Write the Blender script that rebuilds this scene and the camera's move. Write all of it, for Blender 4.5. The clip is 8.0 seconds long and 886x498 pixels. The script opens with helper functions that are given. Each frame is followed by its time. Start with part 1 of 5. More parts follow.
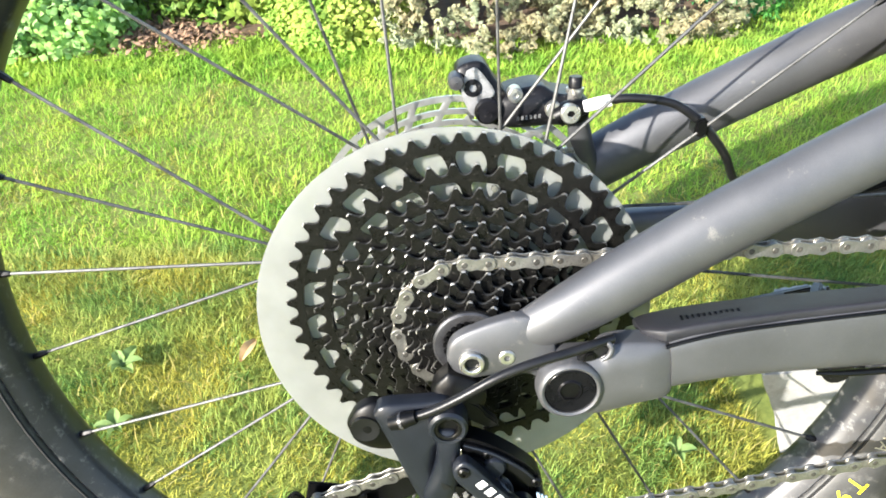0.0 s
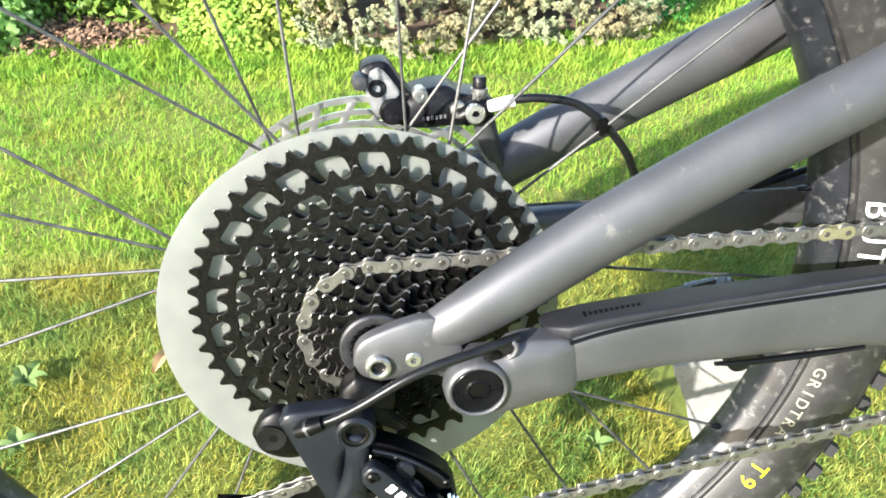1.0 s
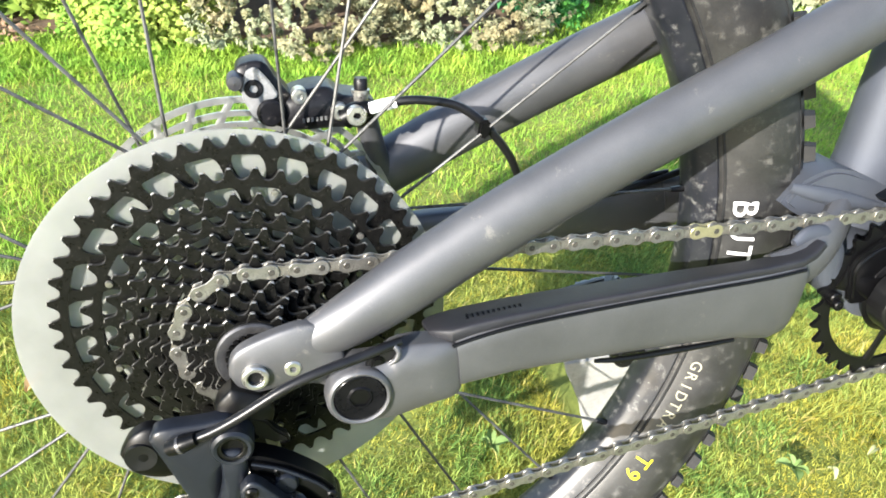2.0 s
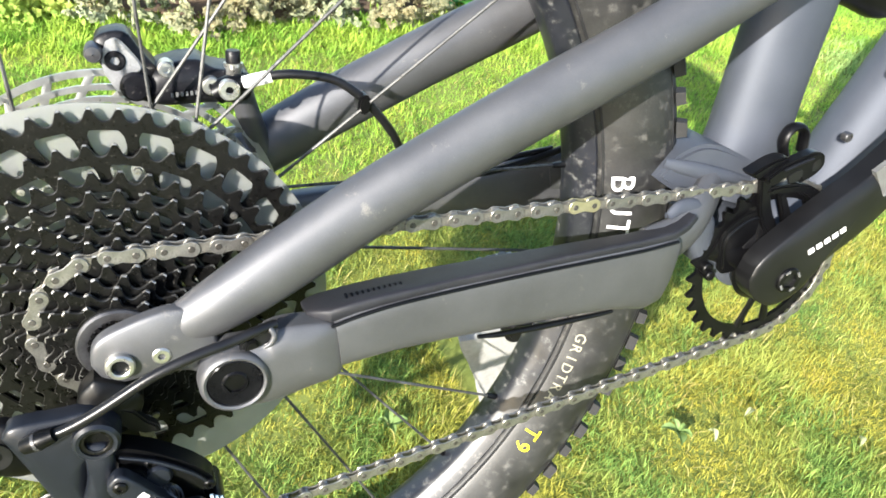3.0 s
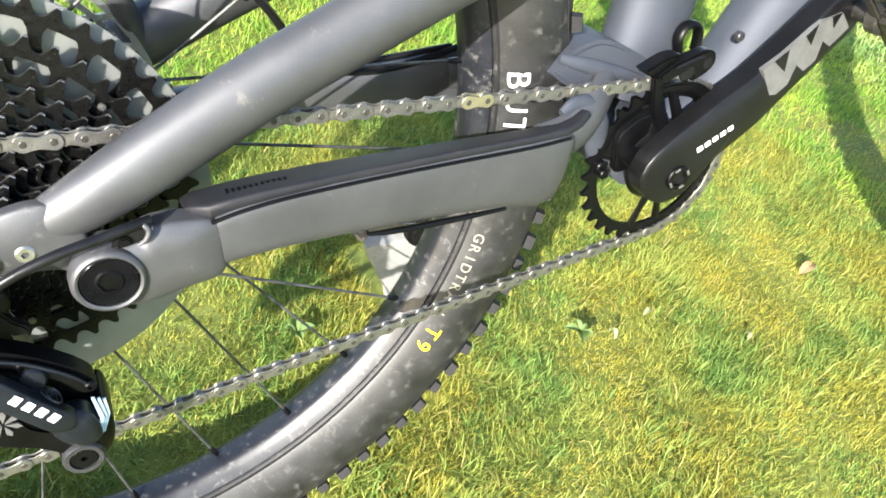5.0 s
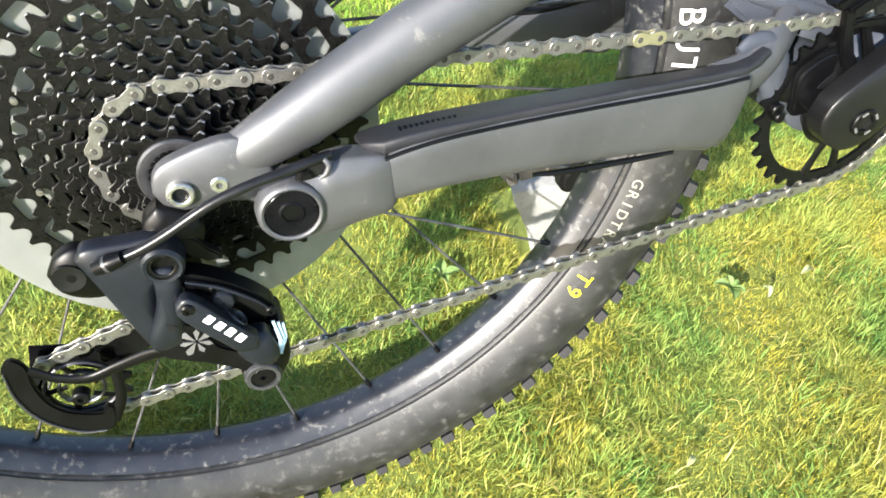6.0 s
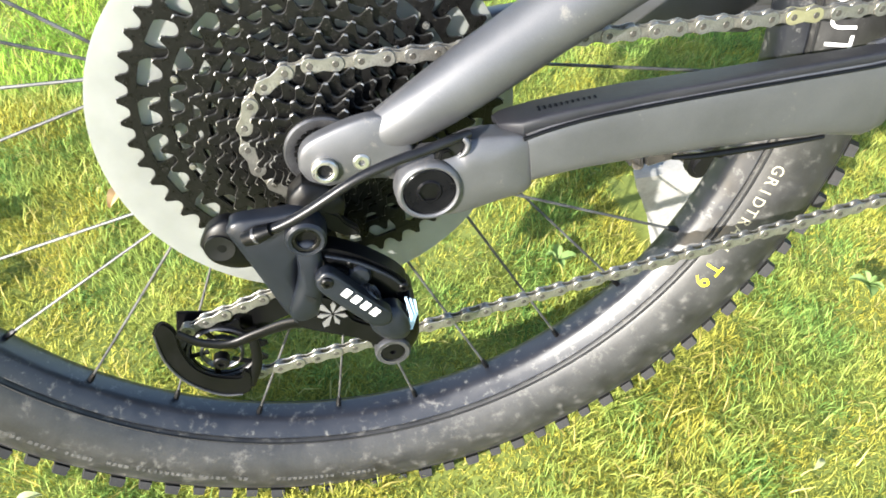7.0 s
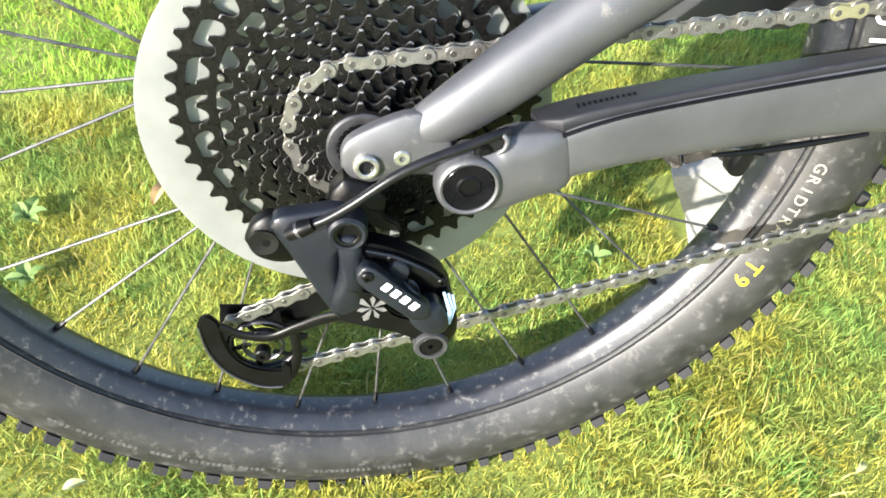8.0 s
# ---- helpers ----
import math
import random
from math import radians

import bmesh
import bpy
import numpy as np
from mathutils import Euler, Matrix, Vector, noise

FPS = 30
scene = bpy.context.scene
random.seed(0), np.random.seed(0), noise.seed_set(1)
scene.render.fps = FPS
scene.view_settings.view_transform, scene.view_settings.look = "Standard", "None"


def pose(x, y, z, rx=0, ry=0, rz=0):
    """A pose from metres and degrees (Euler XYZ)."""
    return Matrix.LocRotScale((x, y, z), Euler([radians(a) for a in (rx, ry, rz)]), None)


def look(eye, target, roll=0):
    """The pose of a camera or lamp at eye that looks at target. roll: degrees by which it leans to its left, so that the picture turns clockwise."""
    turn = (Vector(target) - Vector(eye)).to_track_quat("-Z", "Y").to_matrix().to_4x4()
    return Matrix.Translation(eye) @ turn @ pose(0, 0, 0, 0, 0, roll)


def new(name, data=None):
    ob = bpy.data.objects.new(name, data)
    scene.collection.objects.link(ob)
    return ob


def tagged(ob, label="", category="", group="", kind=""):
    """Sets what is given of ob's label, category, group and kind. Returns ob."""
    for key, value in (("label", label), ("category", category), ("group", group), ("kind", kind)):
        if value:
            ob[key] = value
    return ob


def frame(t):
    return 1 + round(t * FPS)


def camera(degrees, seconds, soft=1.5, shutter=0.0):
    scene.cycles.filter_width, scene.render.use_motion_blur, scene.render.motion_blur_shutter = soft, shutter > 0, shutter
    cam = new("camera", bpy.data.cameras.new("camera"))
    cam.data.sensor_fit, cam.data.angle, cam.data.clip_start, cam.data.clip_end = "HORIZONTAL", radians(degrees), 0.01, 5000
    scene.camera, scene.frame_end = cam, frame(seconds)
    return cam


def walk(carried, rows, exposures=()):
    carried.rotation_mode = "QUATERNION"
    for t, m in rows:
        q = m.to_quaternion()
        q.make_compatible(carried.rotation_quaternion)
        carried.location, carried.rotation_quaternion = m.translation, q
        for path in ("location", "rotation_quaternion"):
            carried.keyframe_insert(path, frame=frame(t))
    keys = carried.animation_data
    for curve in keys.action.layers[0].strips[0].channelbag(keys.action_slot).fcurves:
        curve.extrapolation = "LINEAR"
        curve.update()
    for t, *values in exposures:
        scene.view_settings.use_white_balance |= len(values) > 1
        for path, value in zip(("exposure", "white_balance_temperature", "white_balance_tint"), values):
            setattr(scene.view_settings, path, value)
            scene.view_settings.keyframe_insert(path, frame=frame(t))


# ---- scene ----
cam = camera(61.98, 8.0, soft=1.75)
ROWS = [
    (0.0, -0.0195, -0.3568, 0.6271, 54.09, 0.73, -1.76),
    (0.5, -0.0149, -0.3558, 0.6268, 53.96, 0.07, -3.68),
    (1.0, -0.0059, -0.3547, 0.6257, 54.16, -1.35, -6.89),
    (1.5, 0.0012, -0.3535, 0.6243, 54.50, -2.95, -9.94),
    (2.8, 0.0210, -0.3517, 0.6203, 54.40, -7.34, -18.72),
    (3.0, 0.0244, -0.3533, 0.6197, 54.04, -7.92, -19.81),
    (3.5, 0.0327, -0.3538, 0.6185, 53.98, -10.04, -23.23),
    (4.0, 0.0416, -0.3577, 0.6161, 53.06, -11.42, -26.42),
    (4.2, 0.0443, -0.3580, 0.6149, 52.71, -12.07, -27.38),
    (5.3, 0.0389, -0.3644, 0.6070, 46.16, -10.09, -22.86),
    (5.5, 0.0347, -0.3641, 0.6046, 44.86, -9.14, -21.28),
    (6.0, 0.0225, -0.3611, 0.6028, 43.56, -5.64, -16.49),
    (6.5, 0.0132, -0.3590, 0.6018, 43.06, -3.07, -12.97),
    (7.0, 0.0050, -0.3586, 0.6002, 41.98, -1.27, -9.93),
    (7.5, -0.0016, -0.3582, 0.6001, 41.81, -0.09, -8.21),
    (8.0, 0.0012, -0.3628, 0.6020, 41.97, 0.35, -7.92),
]
EXPOSURES = [(0.0, 1.86), (1.5, 1.76), (3.5, 1.73), (5.5, 1.76), (7.0, 1.93), (8.0, 1.95)]
walk(cam, [(t, pose(x, y, z, rx, ry, rz)) for t, x, y, z, rx, ry, rz in ROWS], EXPOSURES)

# ---- sky and sun: a clear day, the sun behind the camera and to its left ----
TO_SUN = Vector((-1.75, -1.51, 1.0)).normalized()
world = bpy.data.worlds.new("world")
scene.world = world
world.use_nodes = True
wn = world.node_tree.nodes
wn.clear()
sky = wn.new("ShaderNodeTexSky")
sky.sky_type = "NISHITA"
sky.sun_disc = False
sky.sun_elevation = math.asin(TO_SUN.z)
sky.sun_rotation = math.atan2(TO_SUN.x, TO_SUN.y)
bg = wn.new("ShaderNodeBackground")
bg.inputs["Strength"].default_value = 0.15
wout = wn.new("ShaderNodeOutputWorld")
world.node_tree.links.new(sky.outputs["Color"], bg.inputs["Color"])
world.node_tree.links.new(bg.outputs["Background"], wout.inputs["Surface"])
sun = new("sun", bpy.data.lights.new("sun", "SUN"))
sun.data.energy = 5.0
sun.data.angle = radians(0.6)
sun.data.color = (1.0, 0.955, 0.88)
sun.matrix_world = look(TO_SUN * 20, (0, 0, 0))


# ---- materials ----
def surface(name, low, high, scale=40.0, rough=0.5, metal=0.0, bump=0.1, fine=900.0, dust=None, dust_at=0.62,
            spread=0.12, coat=0.0, coat_rough=0.3, per_object=0.0, per_island=0.0, shine=0.5):
    """A painted, rubber, metal or mineral surface: two scales of variation, fine relief, and optional dust or dried mud."""
    m = bpy.data.materials.new(name)
    m.use_nodes = True
    nt = m.node_tree
    n, link = nt.nodes, nt.links.new
    b = n["Principled BSDF"]
    co = n.new("ShaderNodeTexCoord")
    big = n.new("ShaderNodeTexNoise")
    big.inputs["Scale"].default_value = scale
    big.inputs["Detail"].default_value = 5
    big.inputs["Roughness"].default_value = 0.65
    small = n.new("ShaderNodeTexNoise")
    small.inputs["Scale"].default_value = fine
    small.inputs["Detail"].default_value = 3
    link(co.outputs["Object"], big.inputs["Vector"])
    link(co.outputs["Object"], small.inputs["Vector"])
    add = n.new("ShaderNodeMath")
    add.operation = "MULTIPLY_ADD"
    add.inputs[1].default_value = 0.35
    link(small.outputs["Fac"], add.inputs[0])
    link(big.outputs["Fac"], add.inputs[2])
    ramp = n.new("ShaderNodeMapRange")
    ramp.inputs["From Min"].default_value = 0.42
    ramp.inputs["From Max"].default_value = 0.95
    link(add.outputs[0], ramp.inputs["Value"])
    mix = n.new("ShaderNodeMix")
    mix.data_type = "RGBA"
    mix.inputs["A"].default_value = (*low, 1)
    mix.inputs["B"].default_value = (*high, 1)
    fac = ramp.outputs["Result"]
    if per_object or per_island:
        info = n.new("ShaderNodeObjectInfo" if per_object else "ShaderNodeNewGeometry")
        src = info.outputs["Random"] if per_object else info.outputs["Random Per Island"]
        vary = n.new("ShaderNodeMath")
        vary.operation = "MULTIPLY_ADD"
        vary.use_clamp = True
        vary.inputs[1].default_value = per_object or per_island
        link(src, vary.inputs[0])
        link(fac, vary.inputs[2])
        fac = vary.outputs[0]
    link(fac, mix.inputs["Factor"])
    colour = mix.outputs["Result"]
    rr = n.new("ShaderNodeMapRange")
    rr.inputs["To Min"].default_value = max(0.03, rough - spread)
    rr.inputs["To Max"].default_value = min(1.0, rough + spread)
    link(big.outputs["Fac"], rr.inputs["Value"])
    rough_out = rr.outputs["Result"]
    if dust:
        spots = n.new("ShaderNodeTexNoise")
        spots.inputs["Scale"].default_value = scale * 2.2
        spots.inputs["Detail"].default_value = 8
        spots.inputs["Roughness"].default_value = 0.75
        link(co.outputs["Object"], spots.inputs["Vector"])
        cut = n.new("ShaderNodeMapRange")
        cut.inputs["From Min"].default_value = dust_at - 0.06
        cut.inputs["From Max"].default_value = dust_at + 0.12
        link(spots.outputs["Fac"], cut.inputs["Value"])
        over = n.new("ShaderNodeMix")
        over.data_type = "RGBA"
        over.inputs["B"].default_value = (*dust, 1)
        link(colour, over.inputs["A"])
        link(cut.outputs["Result"], over.inputs["Factor"])
        colour = over.outputs["Result"]
        dull = n.new("ShaderNodeMath")
        dull.operation = "MULTIPLY_ADD"
        dull.use_clamp = True
        dull.inputs[1].default_value = 0.35
        link(cut.outputs["Result"], dull.inputs[0])
        link(rough_out, dull.inputs[2])
        rough_out = dull.outputs[0]
    link(colour, b.inputs["Base Color"])
    link(rough_out, b.inputs["Roughness"])
    b.inputs["Metallic"].default_value = metal
    b.inputs["Specular IOR Level"].default_value = shine
    b.inputs["Coat Weight"].default_value = coat
    b.inputs["Coat Roughness"].default_value = coat_rough
    if bump:
        bp = n.new("ShaderNodeBump")
        bp.inputs["Strength"].default_value = bump
        bp.inputs["Distance"].default_value = 0.0006
        link(add.outputs[0], bp.inputs["Height"])
        link(bp.outputs["Normal"], b.inputs["Normal"])
    return m


def leafy(name, low, high, patch, scale=6.0, through_light=0.35, rough=0.7):
    """Grass and leaves: each blade differs, patches of another tone, light passes through."""
    m = bpy.data.materials.new(name)
    m.use_nodes = True
    nt = m.node_tree
    n, link = nt.nodes, nt.links.new
    b = n["Principled BSDF"]
    geo = n.new("ShaderNodeNewGeometry")
    mix = n.new("ShaderNodeMix")
    mix.data_type = "RGBA"
    mix.inputs["A"].default_value = (*low, 1)
    mix.inputs["B"].default_value = (*high, 1)
    link(geo.outputs["Random Per Island"], mix.inputs["Factor"])
    co = n.new("ShaderNodeTexCoord")
    ns = n.new("ShaderNodeTexNoise")
    ns.inputs["Scale"].default_value = scale
    ns.inputs["Detail"].default_value = 4
    link(co.outputs["Object"], ns.inputs["Vector"])
    cut = n.new("ShaderNodeMapRange")
    cut.inputs["From Min"].default_value = 0.42
    cut.inputs["From Max"].default_value = 0.62
    cut.inputs["To Max"].default_value = 0.85
    link(ns.outputs["Fac"], cut.inputs["Value"])
    over = n.new("ShaderNodeMix")
    over.data_type = "RGBA"
    over.inputs["B"].default_value = (*patch, 1)
    link(cut.outputs["Result"], over.inputs["Factor"])
    link(mix.outputs["Result"], over.inputs["A"])
    link(over.outputs["Result"], b.inputs["Base Color"])
    b.inputs["Roughness"].default_value = rough
    b.inputs["Specular IOR Level"].default_value = 0.15
    tr = n.new("ShaderNodeBsdfTranslucent")
    link(over.outputs["Result"], tr.inputs["Color"])
    ms = n.new("ShaderNodeMixShader")
    ms.inputs["Fac"].default_value = through_light
    link(b.outputs["BSDF"], ms.inputs[1])
    link(tr.outputs["BSDF"], ms.inputs[2])
    link(ms.outputs["Shader"], n["Material Output"].inputs["Surface"])
    return m


GREY_PAINT = surface("grey_frame_paint", (0.078, 0.079, 0.086), (0.108, 0.109, 0.116), 30, 0.48, 0.62, 0.08, 1500, (0.28, 0.26, 0.23), 0.68)

# the frame paint again, darker and bluer: shade and sky tint in its colour
SHADED_PAINT = surface("shaded_frame_paint", (0.042, 0.048, 0.062), (0.06, 0.067, 0.085), 24, 0.58, 0.35, 0.06, 1500, (0.24, 0.23, 0.21), 0.7, shine=0.4)
BLACK_PART = surface("black_anodised_metal", (0.0012, 0.0012, 0.0015), (0.0035, 0.0035, 0.004), 60, 0.36, 0.0, 0.08, 1200, (0.06, 0.057, 0.05), 0.73, shine=0.18)
BLACK_STEEL = surface("black_sprocket_steel", (0.0015, 0.0015, 0.0015), (0.005, 0.0049, 0.0047), 260, 0.3, 0.0, 0.2, 1500, (0.12, 0.113, 0.1), 0.655, shine=0.2)
WORN_STEEL = surface("worn_bright_steel", (0.42, 0.41, 0.38), (0.62, 0.61, 0.57), 150, 0.3, 0.9, 0.05, 1500)
CHAIN_STEEL = surface("nickel_chain_steel", (0.16, 0.156, 0.145), (0.32, 0.314, 0.29), 200, 0.36, 0.85, 0.08, 1600, (0.06, 0.054, 0.044), 0.6)
# inner plates are darkened to paint the shade in the gaps between links
CHAIN_DARK = surface("inner_link_steel_gap_shade", (0.08, 0.076, 0.065), (0.24, 0.23, 0.2), 200, 0.42, 0.7, 0.08, 1600)
RUBBER = surface("dusty_tyre_rubber", (0.005, 0.005, 0.0055), (0.025, 0.0246, 0.0242), 40, 0.47, 0.0, 0.3, 700, (0.085, 0.082, 0.075), 0.6, shine=0.55)
TREAD = surface("tread_rubber", (0.008, 0.008, 0.009), (0.022, 0.022, 0.022), 60, 0.75, 0.0, 0.4, 700, (0.14, 0.13, 0.11), 0.69, shine=0.3)
RIM_BLACK = surface("black_rim_metal", (0.006, 0.007, 0.010), (0.014, 0.015, 0.02), 60, 0.34, 0.0, 0.1, 900, (0.13, 0.127, 0.12), 0.61, shine=0.5)
SPOKE_STEEL = surface("dirty_spoke_steel", (0.02, 0.02, 0.02), (0.13, 0.13, 0.126), 70, 0.52, 0.55, 0.05, 900, (0.02, 0.02, 0.019), 0.62, shine=0.3)
SOFT_RUBBER = surface("chainstay_protector_rubber", (0.009, 0.0095, 0.012), (0.018, 0.018, 0.022), 50, 0.55, 0.0, 0.3, 1400, (0.07, 0.07, 0.065), 0.68, shine=0.35)
HOSE = surface("black_hose", (0.004, 0.004, 0.005), (0.009, 0.009, 0.01), 80, 0.32, 0.0, 0.1, 1200, (0.25, 0.24, 0.2), 0.72, shine=0.3)
WHITE_MARK = surface("white_print", (0.75, 0.75, 0.74), (0.85, 0.85, 0.83), 100, 0.5, 0.0, 0.05)
GREY_MARK = surface("grey_print", (0.07, 0.07, 0.069), (0.12, 0.12, 0.118), 100, 0.5, 0.0, 0.05)
BRASS = surface("brassy_quick_link", (0.26, 0.25, 0.14), (0.38, 0.36, 0.22), 200, 0.38, 0.7, 0.08, 1600)
YELLOW_MARK = surface("yellow_print", (0.78, 0.66, 0.004), (0.88, 0.76, 0.01), 100, 0.5, 0.0, 0.05)
TAN_MARK = surface("tan_print", (0.24, 0.225, 0.16), (0.32, 0.3, 0.22), 100, 0.6, 0.0, 0.05)
RUBBER_MARK = surface("worn_raised_rubber", (0.03, 0.03, 0.03), (0.07, 0.069, 0.066), 80, 0.6, 0.0, 0.2)
STONE = surface("pale_weathered_stone", (0.2, 0.196, 0.184), (0.36, 0.352, 0.33), 14, 0.85, 0.0, 0.8, 260, (0.2, 0.184, 0.168), 0.62)
ROTOR_STEEL = surface("brushed_rotor_steel", (0.5, 0.5, 0.49), (0.66, 0.66, 0.64), 60, 0.3, 0.9, 0.05, 1500)
SOIL = surface("brown_soil", (0.06, 0.04, 0.025), (0.17, 0.11, 0.07), 30, 0.95, 0.0, 1.0, 200)
LAWN_EARTH = surface("mossy_earth", (0.088, 0.12, 0.02), (0.21, 0.24, 0.045), 26, 0.95, 0.0, 1.0, 240)


def plastic_film(name):
    """Milky see-through plastic of the spoke guard."""
    m = bpy.data.materials.new(name)
    m.use_nodes = True
    nt = m.node_tree
    n, link = nt.nodes, nt.links.new
    b = n["Principled BSDF"]
    co = n.new("ShaderNodeTexCoord")
    ns = n.new("ShaderNodeTexNoise")
    ns.inputs["Scale"].default_value = 45
    ns.inputs["Detail"].default_value = 6
    link(co.outputs["Object"], ns.inputs["Vector"])
    mix = n.new("ShaderNodeMix")
    mix.data_type = "RGBA"
    mix.inputs["A"].default_value = (0.2, 0.208, 0.195, 1)
    mix.inputs["B"].default_value = (0.33, 0.34, 0.325, 1)
    link(ns.outputs["Fac"], mix.inputs["Factor"])
    link(mix.outputs["Result"], b.inputs["Base Color"])
    b.inputs["Roughness"].default_value = 0.4
    tr = n.new("ShaderNodeBsdfTranslucent")
    link(mix.outputs["Result"], tr.inputs["Color"])
    m1 = n.new("ShaderNodeMixShader")
    m1.inputs["Fac"].default_value = 0.4
    link(b.outputs["BSDF"], m1.inputs[1])
    link(tr.outputs["BSDF"], m1.inputs[2])
    clear = n.new("ShaderNodeBsdfTransparent")
    m2 = n.new("ShaderNodeMixShader")
    m2.inputs["Fac"].default_value = 0.25
    link(m1.outputs["Shader"], m2.inputs[1])
    link(clear.outputs["BSDF"], m2.inputs[2])
    link(m2.outputs["Shader"], n["Material Output"].inputs["Surface"])
    return m


# worn steel of the teeth; its near-white spots are painted glints
WORN_GLINT_EDGE = surface("worn_tooth_edges_with_glints", (0.07, 0.068, 0.065), (0.48, 0.47, 0.44), 110, 0.34, 0.7, 0.1, 900, (0.75, 0.73, 0.68), 0.58)
DULL_EDGE = surface("rubbed_tooth_gaps", (0.004, 0.004, 0.004), (0.05, 0.049, 0.046), 110, 0.4, 0.5, 0.1, 900)
BLUE_MARK = surface("pale_blue_print", (0.27, 0.39, 0.48), (0.36, 0.48, 0.56), 100, 0.45, 0.0, 0.05)
BLACK_GLOSS = surface("satin_black_crank", (0.003, 0.003, 0.0035), (0.007, 0.007, 0.0075), 40, 0.36, 0.0, 0.04, 1500, (0.08, 0.08, 0.072), 0.73, shine=0.3)
MECH_BLACK = surface("satin_black_plastic", (0.004, 0.005, 0.008), (0.009, 0.011, 0.016), 50, 0.36, 0.0, 0.05, 1500, (0.1, 0.1, 0.092), 0.7, shine=0.34)
MECH_GREY = surface("dark_grey_caliper_metal", (0.03, 0.03, 0.033), (0.08, 0.08, 0.085), 60, 0.38, 0.5, 0.08, 1200, (0.02, 0.02, 0.02), 0.6)
CAST_GREY = surface("scratched_cast_metal", (0.16, 0.16, 0.165), (0.34, 0.34, 0.34), 90, 0.4, 0.5, 0.15, 1000, (0.04, 0.04, 0.04), 0.62)
CALIPER = surface("dusty_black_caliper", (0.003, 0.003, 0.004), (0.01, 0.01, 0.012), 110, 0.34, 0.0, 0.12, 1200, (0.2, 0.19, 0.17), 0.66, shine=0.2)
PIN_STEEL = surface("chain_pin_steel", (0.03, 0.028, 0.024), (0.09, 0.085, 0.075), 200, 0.4, 0.5, 0.05)
SCUFFED = surface("scuffed_pedal_metal", (0.012, 0.012, 0.012), (0.06, 0.056, 0.05), 60, 0.42, 0.3, 0.2, 700, (0.22, 0.19, 0.15), 0.62)
GLOSS_CAP = surface("scratched_gloss_black", (0.002, 0.002, 0.003), (0.006, 0.006, 0.007), 90, 0.2, 0.0, 0.06, 1200, (0.16, 0.155, 0.14), 0.72, shine=0.1)
GUARD_PLASTIC = plastic_film("milky_guard_plastic")
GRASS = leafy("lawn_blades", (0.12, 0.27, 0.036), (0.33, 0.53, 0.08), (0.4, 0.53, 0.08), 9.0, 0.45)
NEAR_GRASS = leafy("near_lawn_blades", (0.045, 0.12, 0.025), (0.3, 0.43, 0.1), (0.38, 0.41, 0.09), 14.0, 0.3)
MOSS = leafy("moss_tufts", (0.15, 0.165, 0.025), (0.47, 0.46, 0.09), (0.37, 0.33, 0.05), 16.0, 0.3)
FAR_GRASS = leafy("far_lawn_blades", (0.15, 0.28, 0.075), (0.36, 0.5, 0.165), (0.43, 0.51, 0.165), 9.0, 0.45)
STRAW = leafy("dry_blades", (0.4, 0.36, 0.1), (0.62, 0.56, 0.22), (0.5, 0.4, 0.12), 9.0, 0.4)


# ---- building helpers ----
def part(name, bm, material, parent, label="", smooth=True, at=None):
    """Link a bmesh as one mesh object under a thing or a part."""
    me = bpy.data.meshes.new(name)
    bm.normal_update()
    bm.to_mesh(me)
    bm.free()
    me.materials.append(material)
    if smooth:
        me.polygons.foreach_set("use_smooth", [True] * len(me.polygons))
        me.set_sharp_from_angle(angle=radians(38))
    ob = new(name, me)
    ob.parent = parent
    if at is not None:
        ob.matrix_local = at
    if label:
        ob["label"] = label
    return ob


def shared(name, data, parent, m):
    """Another object on the same mesh."""
    ob = new(name, data)
    ob.parent = parent
    ob.matrix_local = m
    return ob


def mm(*p):
    return Vector((p[0] * 0.001, p[1] * 0.001, p[2] * 0.001))


def grid_faces(bm, loops, closed_u=True, closed_v=False, caps=True):
    """Faces between loops of the same count."""
    rows = [[bm.verts.new(p) for p in loop] for loop in loops]
    n = len(rows[0])
    pairs = list(zip(rows, rows[1:])) + ([(rows[-1], rows[0])] if closed_v else [])
    for a, b in pairs:
        for i in range(n if closed_u else n - 1):
            j = (i + 1) % n
            bm.faces.new((a[i], a[j], b[j], b[i]))
    if caps and not closed_v and closed_u:
        bm.faces.new(rows[0][::-1])
        bm.faces.new(rows[-1])
    bmesh.ops.recalc_face_normals(bm, faces=bm.faces[:])
    return bm


def lathe(profile, seg=96, bm=None, centre=(0, 0, 0), closed=True, arc=(0, 360)):
    """Turn (radius, y) pairs, in mm, about the axle's line."""
    bm = bm or bmesh.new()
    whole = abs(arc[1] - arc[0]) >= 360
    loops = []
    for k in range(seg + (0 if whole else 1)):
        a = radians(arc[0] + (arc[1] - arc[0]) * k / seg)
        loops.append([mm(centre[0] + r * math.cos(a), centre[1] + y, centre[2] + r * math.sin(a)) for r, y in profile])
    return grid_faces(bm, loops, closed_u=closed, closed_v=whole, caps=closed)


def smooth_path(points, steps=6):
    """A Catmull-Rom line through the points."""
    pts = [Vector(p) for p in points]
    pts = [pts[0] * 2 - pts[1], *pts, pts[-1] * 2 - pts[-2]]
    out = []
    for a, b, c, d in zip(pts, pts[1:], pts[2:], pts[3:]):
        for k in range(steps):
            t = k / steps
            out.append(0.5 * (2 * b + (c - a) * t + (2 * a - 5 * b + 4 * c - d) * t * t + (3 * b - a - 3 * c + d) * t ** 3))
    out.append(pts[-2])
    return out


